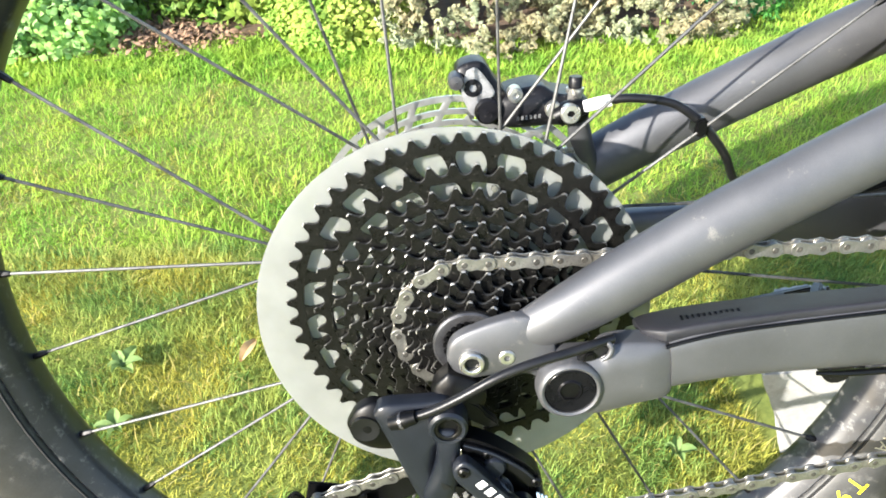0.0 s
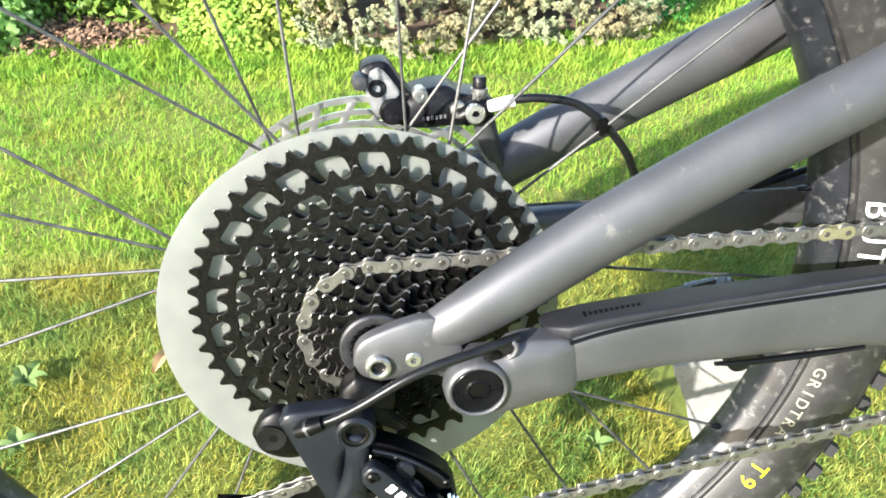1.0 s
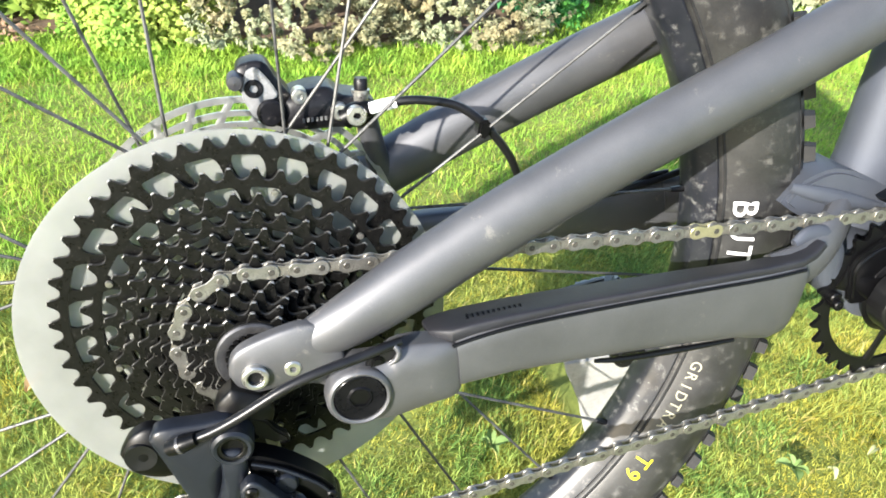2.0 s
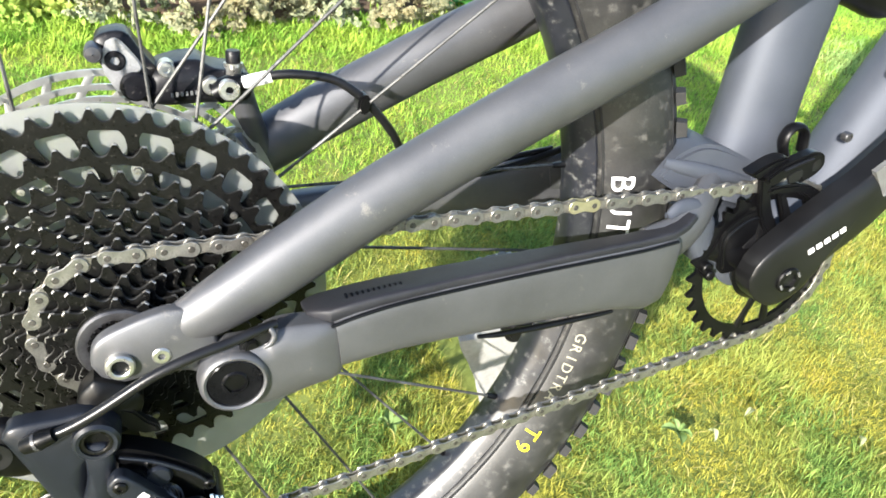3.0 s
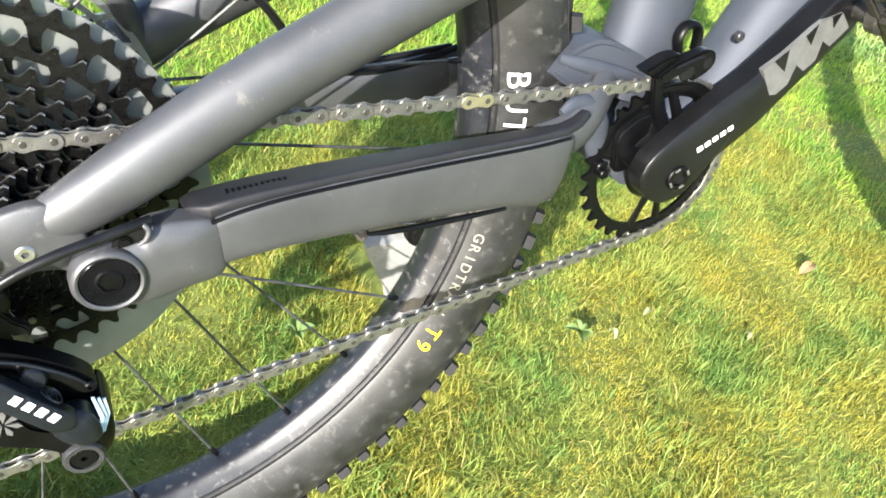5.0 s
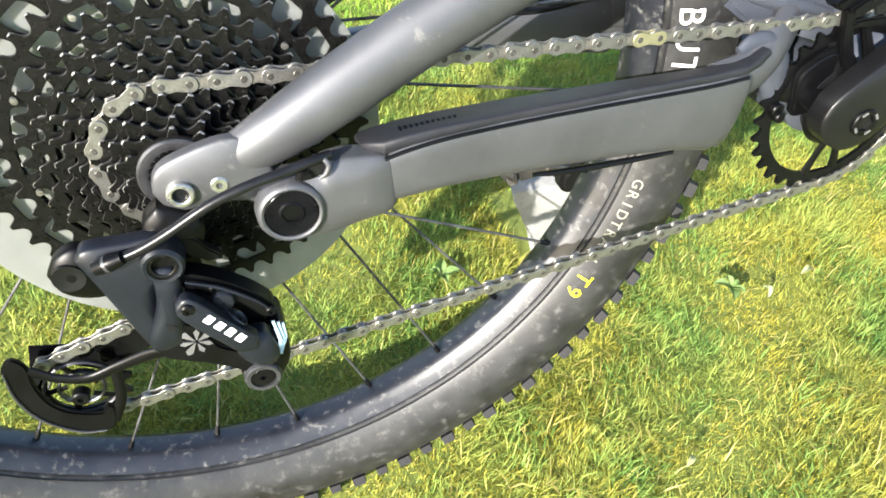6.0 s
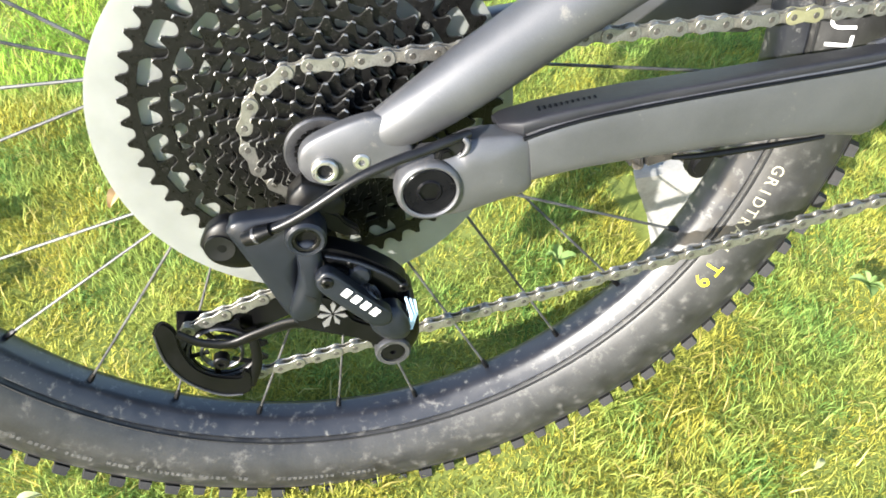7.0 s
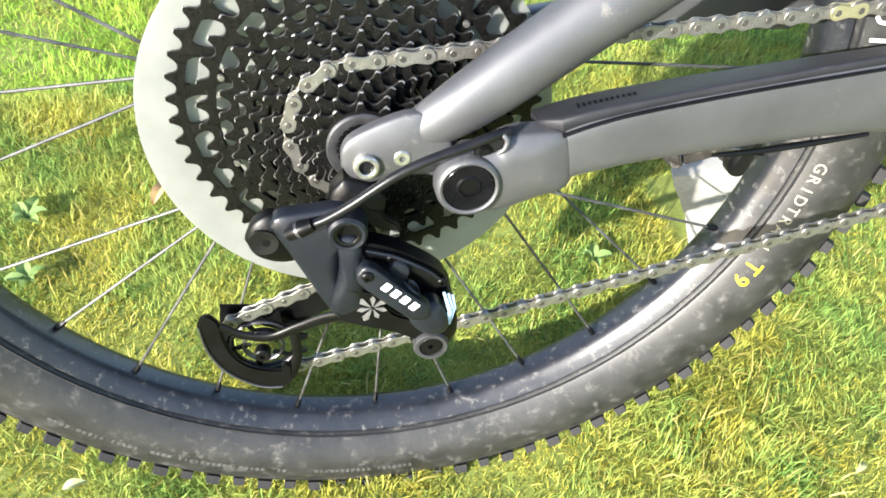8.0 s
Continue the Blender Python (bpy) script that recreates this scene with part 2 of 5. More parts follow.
def sweep(points, radii, seg=16, bm=None, flat=1.0, steps=6, side=(0, 1, 0), power=1.0):
    """A tube in mm along a smooth line. radii: one, or one a point; flat: the width along the side direction over the height."""
    bm = bm or bmesh.new()
    n = len(points)
    radii = list(radii) if isinstance(radii, (list, tuple)) else [radii] * n
    line = smooth_path(points, steps)
    rad = smooth_path([(r, 0, 0) for r in radii], steps)
    loops = []
    for i, p in enumerate(line):
        d = (line[min(i + 1, len(line) - 1)] - line[max(i - 1, 0)]).normalized()
        s = Vector(side)
        s = (s - d * s.dot(d)).normalized()
        u = s.cross(d)
        r = rad[i].x
        loop = []
        for k in range(seg):
            a = 2 * math.pi * k / seg
            c, q = math.cos(a), math.sin(a)
            if power != 1.0:
                c, q = math.copysign(abs(c) ** power, c), math.copysign(abs(q) ** power, q)
            loop.append(mm(*(p + s * (c * r * flat) + u * (q * r))))
        loops.append(loop)
    return grid_faces(bm, loops)


def slab(outline, y0, y1, bm=None, bevel=0.0, round_steps=0, segs=2):
    """A plate from an outline of (x, z) in mm, between two depths y, with softened edges."""
    b = bmesh.new()
    pts = [Vector((x, 0, z)) for x, z in outline]
    if round_steps:
        pts = smooth_path(pts + [pts[0]], round_steps)[:-1]
    low = [b.verts.new(mm(p.x, y0, p.z)) for p in pts]
    top = [b.verts.new(mm(p.x, y1, p.z)) for p in pts]
    n = len(pts)
    f0 = b.faces.new(low)
    f1 = b.faces.new(top[::-1])
    for i in range(n):
        j = (i + 1) % n
        b.faces.new((low[j], low[i], top[i], top[j]))
    bmesh.ops.recalc_face_normals(b, faces=b.faces[:])
    if bevel:
        edges = list(f0.edges) + list(f1.edges)
        bmesh.ops.bevel(b, geom=edges, offset=bevel * 0.001, segments=segs, affect="EDGES", clamp_overlap=True)
    if bm is None:
        return b
    me = bpy.data.meshes.new("tmp")
    b.to_mesh(me)
    b.free()
    bm.from_mesh(me)
    bpy.data.meshes.remove(me)
    return bm


def pillow(outline, y_back, y_front, dome, round_steps=4):
    """A plate whose face towards the drive side swells by dome mm; outline of (x, z) in mm."""
    pts = smooth_path([Vector((x, 0, z)) for x, z in outline] + [Vector((outline[0][0], 0, outline[0][1]))], round_steps)[:-1]
    c = sum(pts, Vector()) / len(pts)
    loops = [[mm(p.x, y_back, p.z) for p in pts]]
    for scale in (1.0, 0.985, 0.95, 0.88, 0.76, 0.6, 0.4, 0.2, 0.05):
        y = y_front + dome * scale ** 3 + (1.2 if scale == 1.0 else 0.35 if scale > 0.98 else 0.0)
        loops.append([mm(c.x + (p.x - c.x) * scale, y, c.z + (p.z - c.z) * scale) for p in pts])
    return grid_faces(bmesh.new(), loops)


def ring_plate(outer, inner, y0, y1, bm=None):
    """A flat ring between two outlines of the same count, in mm."""
    bm = bm or bmesh.new()
    loops = [[mm(x, y0, z) for x, z in outer], [mm(x, y1, z) for x, z in outer],
             [mm(x, y1, z) for x, z in inner], [mm(x, y0, z) for x, z in inner]]
    return grid_faces(bm, loops, closed_u=True, closed_v=True)


def circle(r, n, x=0.0, z=0.0, start=0.0):
    return [(x + r * math.cos(start + 2 * math.pi * k / n), z + r * math.sin(start + 2 * math.pi * k / n)) for k in range(n)]


def box(size, at=(0, 0, 0), bm=None, turn=None, bevel=0.0):
    """A softened box; size and place in mm."""
    b = bmesh.new()
    bmesh.ops.create_cube(b, size=1.0)
    bmesh.ops.scale(b, vec=[s * 0.001 for s in size], verts=b.verts)
    if bevel:
        bmesh.ops.bevel(b, geom=b.edges[:], offset=bevel * 0.001, segments=2, affect="EDGES", clamp_overlap=True)
    m = Matrix.Translation(mm(*at)) @ (turn.to_4x4() if turn else Matrix())
    bmesh.ops.transform(b, matrix=m, verts=b.verts)
    if bm is None:
        return b
    me = bpy.data.meshes.new("tmp")
    b.to_mesh(me)
    b.free()
    bm.from_mesh(me)
    bpy.data.meshes.remove(me)
    return bm


def bolt(radius, y_out, y_in, x, z, hex_r, depth):
    """A round bolt head with a hexagonal socket, facing the drive side; in mm."""
    bm = bmesh.new()
    n = 24
    def loop(r, y, six=False):
        pts = []
        for k in range(n):
            a = 2 * math.pi * k / n
            q = r / math.cos((a % (math.pi / 3)) - math.pi / 6) * 0.9 if six else r
            pts.append(mm(x + q * math.cos(a), y, z + q * math.sin(a)))
        return pts
    loops = [loop(radius, y_in), loop(radius, y_out + 0.8), loop(radius - 0.8, y_out), loop(hex_r, y_out, True),
             loop(hex_r, y_out + depth, True)]
    return grid_faces(bm, loops)


def lettering(text, height, material, parent, m, name="lettering", thick=0.15, spread=1.0):
    """Raised print in the built-in font: height in mm, laid by m (x along the line, y up, z out)."""
    cu = bpy.data.curves.new(name, "FONT")
    cu.body = text
    cu.size = height * 0.001 / 0.7
    cu.extrude = thick * 0.001
    cu.space_character = spread
    cu.align_x, cu.align_y = "CENTER", "CENTER"
    tmp = bpy.data.objects.new(name, cu)
    scene.collection.objects.link(tmp)
    me = bpy.data.meshes.new_from_object(tmp.evaluated_get(bpy.context.evaluated_depsgraph_get()))
    bpy.data.objects.remove(tmp)
    bpy.data.curves.remove(cu)
    me.materials.clear()
    me.materials.append(material)
    ob = new(name, me)
    ob.parent = parent
    ob.matrix_local = m
    return ob


def basis(origin, along, out):
    """A pose at origin (mm) with x along and z out."""
    x = Vector(along).normalized()
    z = Vector(out)
    z = (z - x * z.dot(x)).normalized()
    y = z.cross(x)
    m = Matrix((x, y, z)).transposed().to_4x4()
    m.translation = mm(*origin)
    return m


# ---- ground ----
def ground_height(x, y):
    """Gentle bumps of the lawn."""
    return 0.012 + 0.008 * noise.noise((x * 2.1, y * 2.1, 0.3)) + 0.004 * noise.noise((x * 7, y * 7, 2.0))


def build_ground():
    bm = bmesh.new()
    xs = [-400, -120, -40, -14, -6, -3, *[-2 + 0.08 * k for k in range(76)], 5, 8, 16, 40, 120, 400]
    ys = [-400, -120, -40, -14, -5, -2, *[-1 + 0.08 * k for k in range(51)], 4, 6, 14, 40, 120, 400]
    rows = [[bm.verts.new((x, y, ground_height(x, y) if abs(x) < 5 and abs(y) < 4 else 0.012)) for x in xs] for y in ys]
    for a, b in zip(rows, rows[1:]):
        for i in range(len(xs) - 1):
            bm.faces.new((a[i], a[i + 1], b[i + 1], b[i]))
    ob = part("ground", bm, LAWN_EARTH, None)
    tagged(ob, "mossy garden lawn earth under short grass", "ground", kind="structure")


def blades(count, x_range, y_range, length, width, seed, name, material, label, lean=0.9, keep=None):
    """Grass blades, each two bent quads and a tip, as one object."""
    rng = np.random.default_rng(seed)
    x = rng.uniform(*x_range, count)
    y = rng.uniform(*y_range, count)
    if keep is not None:
        ok = keep(x, y)
        x, y = x[ok], y[ok]
    n = len(x)
    z = np.array([ground_height(a, b) for a, b in zip(x[::1], y[::1])]) - 0.003
    tall = np.array([noise.noise((a * 5.0, b * 5.0, 9.0)) for a, b in zip(x, y)])
    ln = length * rng.uniform(0.45, 1.15, n) * (1.0 + 0.5 * tall)
    wd = width * rng.uniform(0.6, 1.3, n)
    lie = np.array([noise.noise((a * 9.0, b * 9.0, 4.0)) for a, b in zip(x, y)])
    az = np.where(rng.random(n) < 0.6, rng.uniform(0, 2 * np.pi, n), lie * 7.0 + rng.normal(0, 0.9, n))
    tilt = np.abs(rng.normal(0.35, 0.35, n)) * lean
    bend = rng.uniform(0.1, 1.0, n) * lean
    face = az + np.pi / 2 + rng.normal(0, 0.5, n)
    sx, sy = np.cos(face) * wd / 2, np.sin(face) * wd / 2
    verts = np.zeros((n, 5, 3))
    px, py, pz = x.copy(), y.copy(), z.copy()
    for k, (step, w) in enumerate(((0.0, 1.0), (0.5, 0.85), (0.5, 0.0))):
        ang = np.minimum(tilt + bend * (k - 0.5), 1.75) if k else tilt
        if k:
            px = px + np.cos(az) * np.sin(ang) * ln * step
            py = py + np.sin(az) * np.sin(ang) * ln * step
            pz = pz + np.cos(ang) * ln * step
        if k < 2:
            verts[:, 2 * k] = np.stack([px - sx * w, py - sy * w, pz], -1)
            verts[:, 2 * k + 1] = np.stack([px + sx * w, py + sy * w, pz], -1)
        else:
            verts[:, 4] = np.stack([px, py, pz], -1)
    base = (np.arange(n) * 5)[:, None]
    tris = np.concatenate([base + [0, 1, 3], base + [0, 3, 2], base + [2, 3, 4]], 1).reshape(-1)
    me = bpy.data.meshes.new(name)
    me.vertices.add(n * 5)
    me.vertices.foreach_set("co", verts.reshape(-1))
    me.loops.add(len(tris))
    me.loops.foreach_set("vertex_index", tris.astype(np.int32))
    me.polygons.add(len(tris) // 3)
    me.polygons.foreach_set("loop_start", np.arange(0, len(tris), 3, dtype=np.int32))
    me.update(calc_edges=True)
    me.materials.append(material)
    return tagged(new(name, me), label, "grass", kind="stuff")


def off_the_things(x, y):
    """No blades inside the block, the tyres or the flower bed."""
    block = (x > 0.315) & (x < 0.4) & (y > 0.122) & (y < 0.24)
    tyre = (np.abs(y + 0.058) < 0.02) & ((np.abs(x) < 0.06) | (np.abs(x - 1.23) < 0.06))
    return ~(block | tyre) & before_the_bed(x, y)


def before_the_bed(x, y):
    """The lawn ends at the flower bed, raggedly."""
    edge = np.interp(x, [-2.2, -0.78, -0.55, -0.3, 0.1, 0.5, 0.75, 1.0, 1.6, 2.4, 4.5], [1.3, 1.28, 1.3, 1.4, 1.3, 1.32, 1.42, 1.64, 1.64, 1.5, 1.43])
    return y < edge + 0.03 * np.sin(x * 37) + 0.02 * np.sin(x * 91 + 1)


def mossy(x, y):
    """Where moss has taken over from grass: patches a hand wide, more of them near the wheel."""
    patch = np.array([noise.noise((a * 8.0, b * 8.0, 6.0)) + 0.5 * noise.noise((a * 23.0, b * 23.0, 1.0)) for a, b in zip(x, y)])
    return patch + 0.42 - 0.95 * np.clip(y, 0, 1.2)


def grassy_lawn(x, y):
    chance = np.random.default_rng(5).uniform(-0.35, 0.35, len(x))
    return off_the_things(x, y) & (mossy(x, y) < 0.2 + chance * 1.3)


def mossy_lawn(x, y):
    chance = np.random.default_rng(6).uniform(-0.35, 0.35, len(x))
    return off_the_things(x, y) & (mossy(x, y) > -0.05 + chance)


build_ground()
def close_by(x, y):
    return (x > -0.62) & (x < 1.15) & (y < 0.5)


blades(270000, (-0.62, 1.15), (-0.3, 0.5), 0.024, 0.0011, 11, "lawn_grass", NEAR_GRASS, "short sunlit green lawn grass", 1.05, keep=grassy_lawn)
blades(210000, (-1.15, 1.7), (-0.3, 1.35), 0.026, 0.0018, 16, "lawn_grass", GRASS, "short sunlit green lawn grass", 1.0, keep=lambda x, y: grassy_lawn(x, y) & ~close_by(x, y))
blades(400000, (-0.62, 1.15), (-0.3, 0.5), 0.014, 0.0011, 12, "lawn_moss", MOSS, "yellow-green moss between the lawn grass", 1.05, keep=mossy_lawn)
blades(170000, (-0.9, 1.4), (-0.3, 1.1), 0.015, 0.0016, 17, "lawn_moss", MOSS, "yellow-green moss between the lawn grass", 1.05, keep=lambda x, y: mossy_lawn(x, y) & ~close_by(x, y))
blades(34000, (-1.0, 1.6), (-0.3, 1.2), 0.03, 0.0013, 15, "dry_grass", STRAW, "dry straw-coloured blades among the lawn grass", 1.7, keep=off_the_things)
blades(110000, (-1.6, 4.2), (1.1, 1.9), 0.032, 0.0036, 13, "lawn_grass", GRASS, "short sunlit lawn grass farther off", keep=before_the_bed)
blades(90000, (1.6, 4.2), (-0.4, 1.2), 0.032, 0.0038, 14, "lawn_grass", FAR_GRASS, "short sunlit lawn grass farther off", keep=before_the_bed)


# ---- the bicycle: local x forwards, y away from the drive side, z up, the rear axle at the origin ----
bike = new("bicycle")
bike.matrix_world = pose(0, 0, 0.345, -9.648, 0, 0)
tagged(bike, "grey full-suspension mountain bike leaning with a pedal on a stone", "bicycle")


def tyre_profile(r, half):
    """The section of a wide tyre of outer radius r mm, from bead to bead outside."""
    side = [(r - 62, half * 0.5), (r - 60.5, half * 0.6), (r - 58, half * 0.68), (r - 52, half * 0.79), (r - 46, half * 0.89), (r - 40, half * 0.96), (r - 35, half * 0.99),
            (r - 29, half), (r - 22, half * 0.97), (r - 14, half * 0.88), (r - 8, half * 0.75), (r - 5.5, half * 0.5), (r - 4.5, half * 0.2)]
    return [(a, -b) for a, b in side] + [(a, b) for a, b in side[::-1]]


def knob(length, depth, height):
    """One tread block, its foot at the origin, z outwards."""
    bm = bmesh.new()
    bmesh.ops.create_cube(bm, size=1.0)
    for v in bm.verts:
        top = v.co.z > 0
        v.co = mm(v.co.x * length * (0.86 if top else 1.0), v.co.y * depth * (0.86 if top else 1.0), height if top else -1.5)
    return bm


def on_wheel(r, y, angle, tip):
    """A pose on the tyre: x along the tread, z outwards, tipped to the side by tip degrees."""
    a = radians(angle)
    m = Matrix.Rotation(-a, 4, "Y") @ Matrix.Translation(mm(r, y, 0)) @ Matrix.Rotation(radians(90), 4, "Y")
    # local z points outwards; local x along the tread
    return m @ Matrix.Rotation(radians(tip), 4, "X")


def wheel_tyre(parent, r, half, name, label, near_knobs=True):
    tyre = part(name, lathe(tyre_profile(r, half), 144), RUBBER, parent, label)
    # moulded lines on both sidewalls
    for s in (-1, 1):
        for rr, yy in ((r - 59.5, half * 0.645), (r - 14, half * 0.87)):
            part("moulded_line", lathe([(rr - 0.9, s * (yy - 1)), (rr - 0.6, s * (yy + 0.4)), (rr + 0.6, s * (yy + 0.4)), (rr + 0.9, s * (yy - 1))], 144), TREAD, tyre)
    side_a = part("tread_block", knob(11, 8, 5.0), TREAD, tyre, at=on_wheel(r - 9, -half * 0.86, 0, 38))
    side_b = part("tread_block", knob(9, 10, 4.6), TREAD, tyre, at=on_wheel(r - 8, -half * 0.80, 3.4, 34))
    mid = part("tread_block", knob(10, 13, 4.6), TREAD, tyre, at=on_wheel(r - 5, -half * 0.27, 1.5, 8))
    n = 106
    step = 360 / n
    rest = bmesh.new()
    for k in range(n):
        a = k * step
        wide = k % 2 == 0
        if k:
            shared("tread_block", (side_a if wide else side_b).data, tyre, on_wheel(r - (9 if wide else 8), -half * (0.86 if wide else 0.80), a, 38 if wide else 34))
            if wide:
                shared("tread_block", mid.data, tyre, on_wheel(r - 5, -half * 0.27, a + 1.5, 8))
        # the far half of the tread is one mesh
        for mesh, m in ((side_a.data, on_wheel(r - 9, half * 0.86, a, -38)), (mid.data, on_wheel(r - 5, half * 0.27, a + (0 if wide else 1.5), -8))):
            if mesh is mid.data and not wide:
                continue
            start = len(rest.verts)
            rest.from_mesh(mesh)
            rest.verts.ensure_lookup_table()
            bmesh.ops.transform(rest, matrix=m, verts=rest.verts[start:])
    tagged(part("tread", rest, TREAD, tyre, smooth=False), kind="stuff")
    return tyre


def wheel_rim(parent, r_in, r_out, half, name, label):
    prof = [(r_in, -5), (r_in + 0.6, -8), (r_in + 2.5, -11), (r_in + 6.5, -14.7), (r_out - 1.2, -half + 0.4), (r_out, -half + 0.6), (r_out, -half + 2.5),
            (r_out - 4, -half + 4), (r_out - 6, -5)]
    return part(name, lathe(prof + [(a, -b) for a, b in prof[::-1]], 144), RIM_BLACK, parent, label)


# rear wheel
rear_tyre = wheel_tyre(bike, 354, 33, "tyre", "dusty black knobbly tyre with dried mud")
rear_rim = wheel_rim(bike, 279.5, 292, 18.5, "rim", "black rim with dried mud")
hub = part("hub", lathe([(6, -60), (12, -58), (14, -30), (29, -22), (31, -20), (31, -17), (20, -14), (15, 0), (17, 28), (29, 32), (31, 34), (31, 37),
                              (22, 42), (20, 56), (10, 60), (6, 66)], 40), BLACK_PART, bike, "black hub")
N_SPOKES = 28
for k in range(N_SPOKES):
    a = radians(267.1 + 360 / N_SPOKES * k)
    drive = k % 2 == 1
    turn = 1 if ((k + 1) // 2) % 2 == 0 else -1
    h = a + turn * radians(74)
    y = -19 if drive else 35
    top = (280 * math.cos(a), -2.5 if drive else 2.5, 280 * math.sin(a))
    foot = (29 * math.cos(h), y + (1.5 if turn > 0 else -1.5), 29 * math.sin(h))
    spoke = part("spoke", sweep([foot, top], 1.0, 6, steps=1), SPOKE_STEEL, rear_rim)
    d = (Vector(foot) - Vector(top)).normalized()
    t0 = Vector(top) - d * 3
    part("nipple", sweep([t0, t0 + d * 8, t0 + d * 12], [2.2, 2.2, 1.6], 6, steps=1), BLACK_PART, spoke)


# ---- cassette ----
TEETH = [50, 42, 36, 32, 28, 25, 22, 19, 17, 15, 13, 11]
Y_LARGE, PITCH_Y = -28.5, 3.7


def pitch_radius(n):
    return 12.7 / (2 * math.sin(math.pi / n))


def tooth_outline(n, start, top=2.3, gap=3.9, steps=14):
    """The toothed edge of a sprocket: round gaps for the rollers, narrow flat-topped teeth."""
    r = pitch_radius(n)
    out = []
    for k in range(n * steps):
        u = abs((k % steps) / steps - 0.5) * 12.7
        a = start + 2 * math.pi * k / (n * steps)
        q = r - math.sqrt(gap * gap - u * u) if u < gap * 0.97 else r - 0.9 + (top + 0.9) * min(1.0, (u - gap * 0.97) / 1.7)
        out.append((q * math.cos(a), q * math.sin(a)))
    return out


cassette = part("cassette", lathe([(17, -69), (17, -26), (22, -26), (22, -30), (18.4, -34), (18.4, -69)], 48), BLACK_STEEL, bike, "black stepped cassette")
START = radians(180 - (-12.43))


def sprocket(n, y, start, inner_r, inside, arms, half):
    """A toothed ring with its edge worn bright and glints painted in, held by slanting arms; one mesh."""
    outline = tooth_outline(n, start)
    count = len(outline)
    inner = [(inner_r * math.cos(start + 2 * math.pi * k / count), inner_r * math.sin(start + 2 * math.pi * k / count)) for k in range(count)]
    shrink = 1 - 0.45 / pitch_radius(n)
    loops = [[mm(x * shrink, y - 0.9, z * shrink) for x, z in outline], [mm(x, y - 0.45, z) for x, z in outline], [mm(x, y + 0.9, z) for x, z in outline],
             [mm(x, y + 0.9, z) for x, z in inner], [mm(x, y - 0.9, z) for x, z in inner]]
    bm = grid_faces(bmesh.new(), loops, closed_u=True, closed_v=True)
    for k, f in enumerate(bm.faces):
        c = f.calc_center_median()
        f.material_index = 0 if k >= 2 * count else 1 if math.hypot(c.x, c.z) * 1000 > pitch_radius(n) + 1.2 else 2
    # arms flare at both ends, so that the openings between them have round corners
    flare = (2.3, 1.5, 1.1, 0.98, 0.95, 0.98, 1.1, 1.5, 2.3)
    for k in range(arms):
        a0 = start + 2 * math.pi * (k + 0.3) / arms
        a1 = a0 - 0.05
        loops = []
        for u, wide in enumerate(flare):
            r, a = inner_r + 1.2 + (inside - inner_r - 1.4) * u / 8, a0 + (a1 - a0) * u / 8
            w = half * wide
            c, t = (r * math.cos(a), r * math.sin(a)), (-math.sin(a) * w, math.cos(a) * w)
            loops.append([mm(c[0] - t[0], y - 0.7, c[1] - t[1]), mm(c[0] + t[0], y - 0.7, c[1] + t[1]), mm(c[0] + t[0], y + 0.7, c[1] + t[1]), mm(c[0] - t[0], y + 0.7, c[1] - t[1])])
        grid_faces(bm, loops)
    ring_plate(circle(inside + 1.5, 72), circle(max(17.5, inside - (0.5 if n > 40 else 4)), 72), y - 0.7, y + 0.7, bm)
    ob = part("sprocket", bm, BLACK_STEEL, cassette, smooth=False)
    ob.data.materials.append(WORN_GLINT_EDGE)
    ob.data.materials.append(DULL_EDGE)
    return ob


for i, n in enumerate(TEETH):
    y = Y_LARGE - PITCH_Y * i
    r = pitch_radius(n)
    start = START if n == 50 else radians(17.0 * i)
    inner_r = r - {50: 8.2, 42: 8.0, 36: 8.0}.get(n, 7.6) if n > 13 else 19.0
    inside = min(inner_r - 1.0, pitch_radius(TEETH[i + 1]) - (7.5 if i < 2 else 5)) if i < 9 else 18.5
    sprocket(n, y, start, inner_r, max(19.0, inside), n // 2 if n > 13 else 0, 3.1 if n > 40 else 2.5)
lockring = part("lockring", lathe([(19.5, -71.5), (19.5, -69), (13, -69), (13, -71), (16, -72.5), (18.5, -72.5)], 40), MECH_GREY, cassette, "grey notched lockring")
for k in range(22):
    a = 2 * math.pi * k / 22
    part("notch", box((2.0, 2.4, 2.2), (13.2 * math.cos(a), -71, 13.2 * math.sin(a)), turn=Euler((0, -a, 0)).to_matrix()), BLACK_PART, lockring, smooth=False)
# bright pins of the carrier
for k in range(9):
    a = radians(78 + 40 * k)
    for rr, yy in ((75, -34), (59, -38)):
        part("rivet", lathe([(0.2, yy - 1.4), (1.7, yy - 1.3), (2.1, yy), (0.2, yy)], 12, centre=(rr * math.cos(a), 0, rr * math.sin(a))), CHAIN_STEEL, cassette)

guard = part("spoke_guard", lathe([(24, -24), (60, -24.6), (100, -24.6), (114, -24.2), (116.5, -23.6), (116.5, -22.8), (113, -23), (60, -23.2), (24, -23)], 96,
                                  centre=(-6, 0, -12)), GUARD_PLASTIC, bike, "milky translucent plastic spoke guard disc")

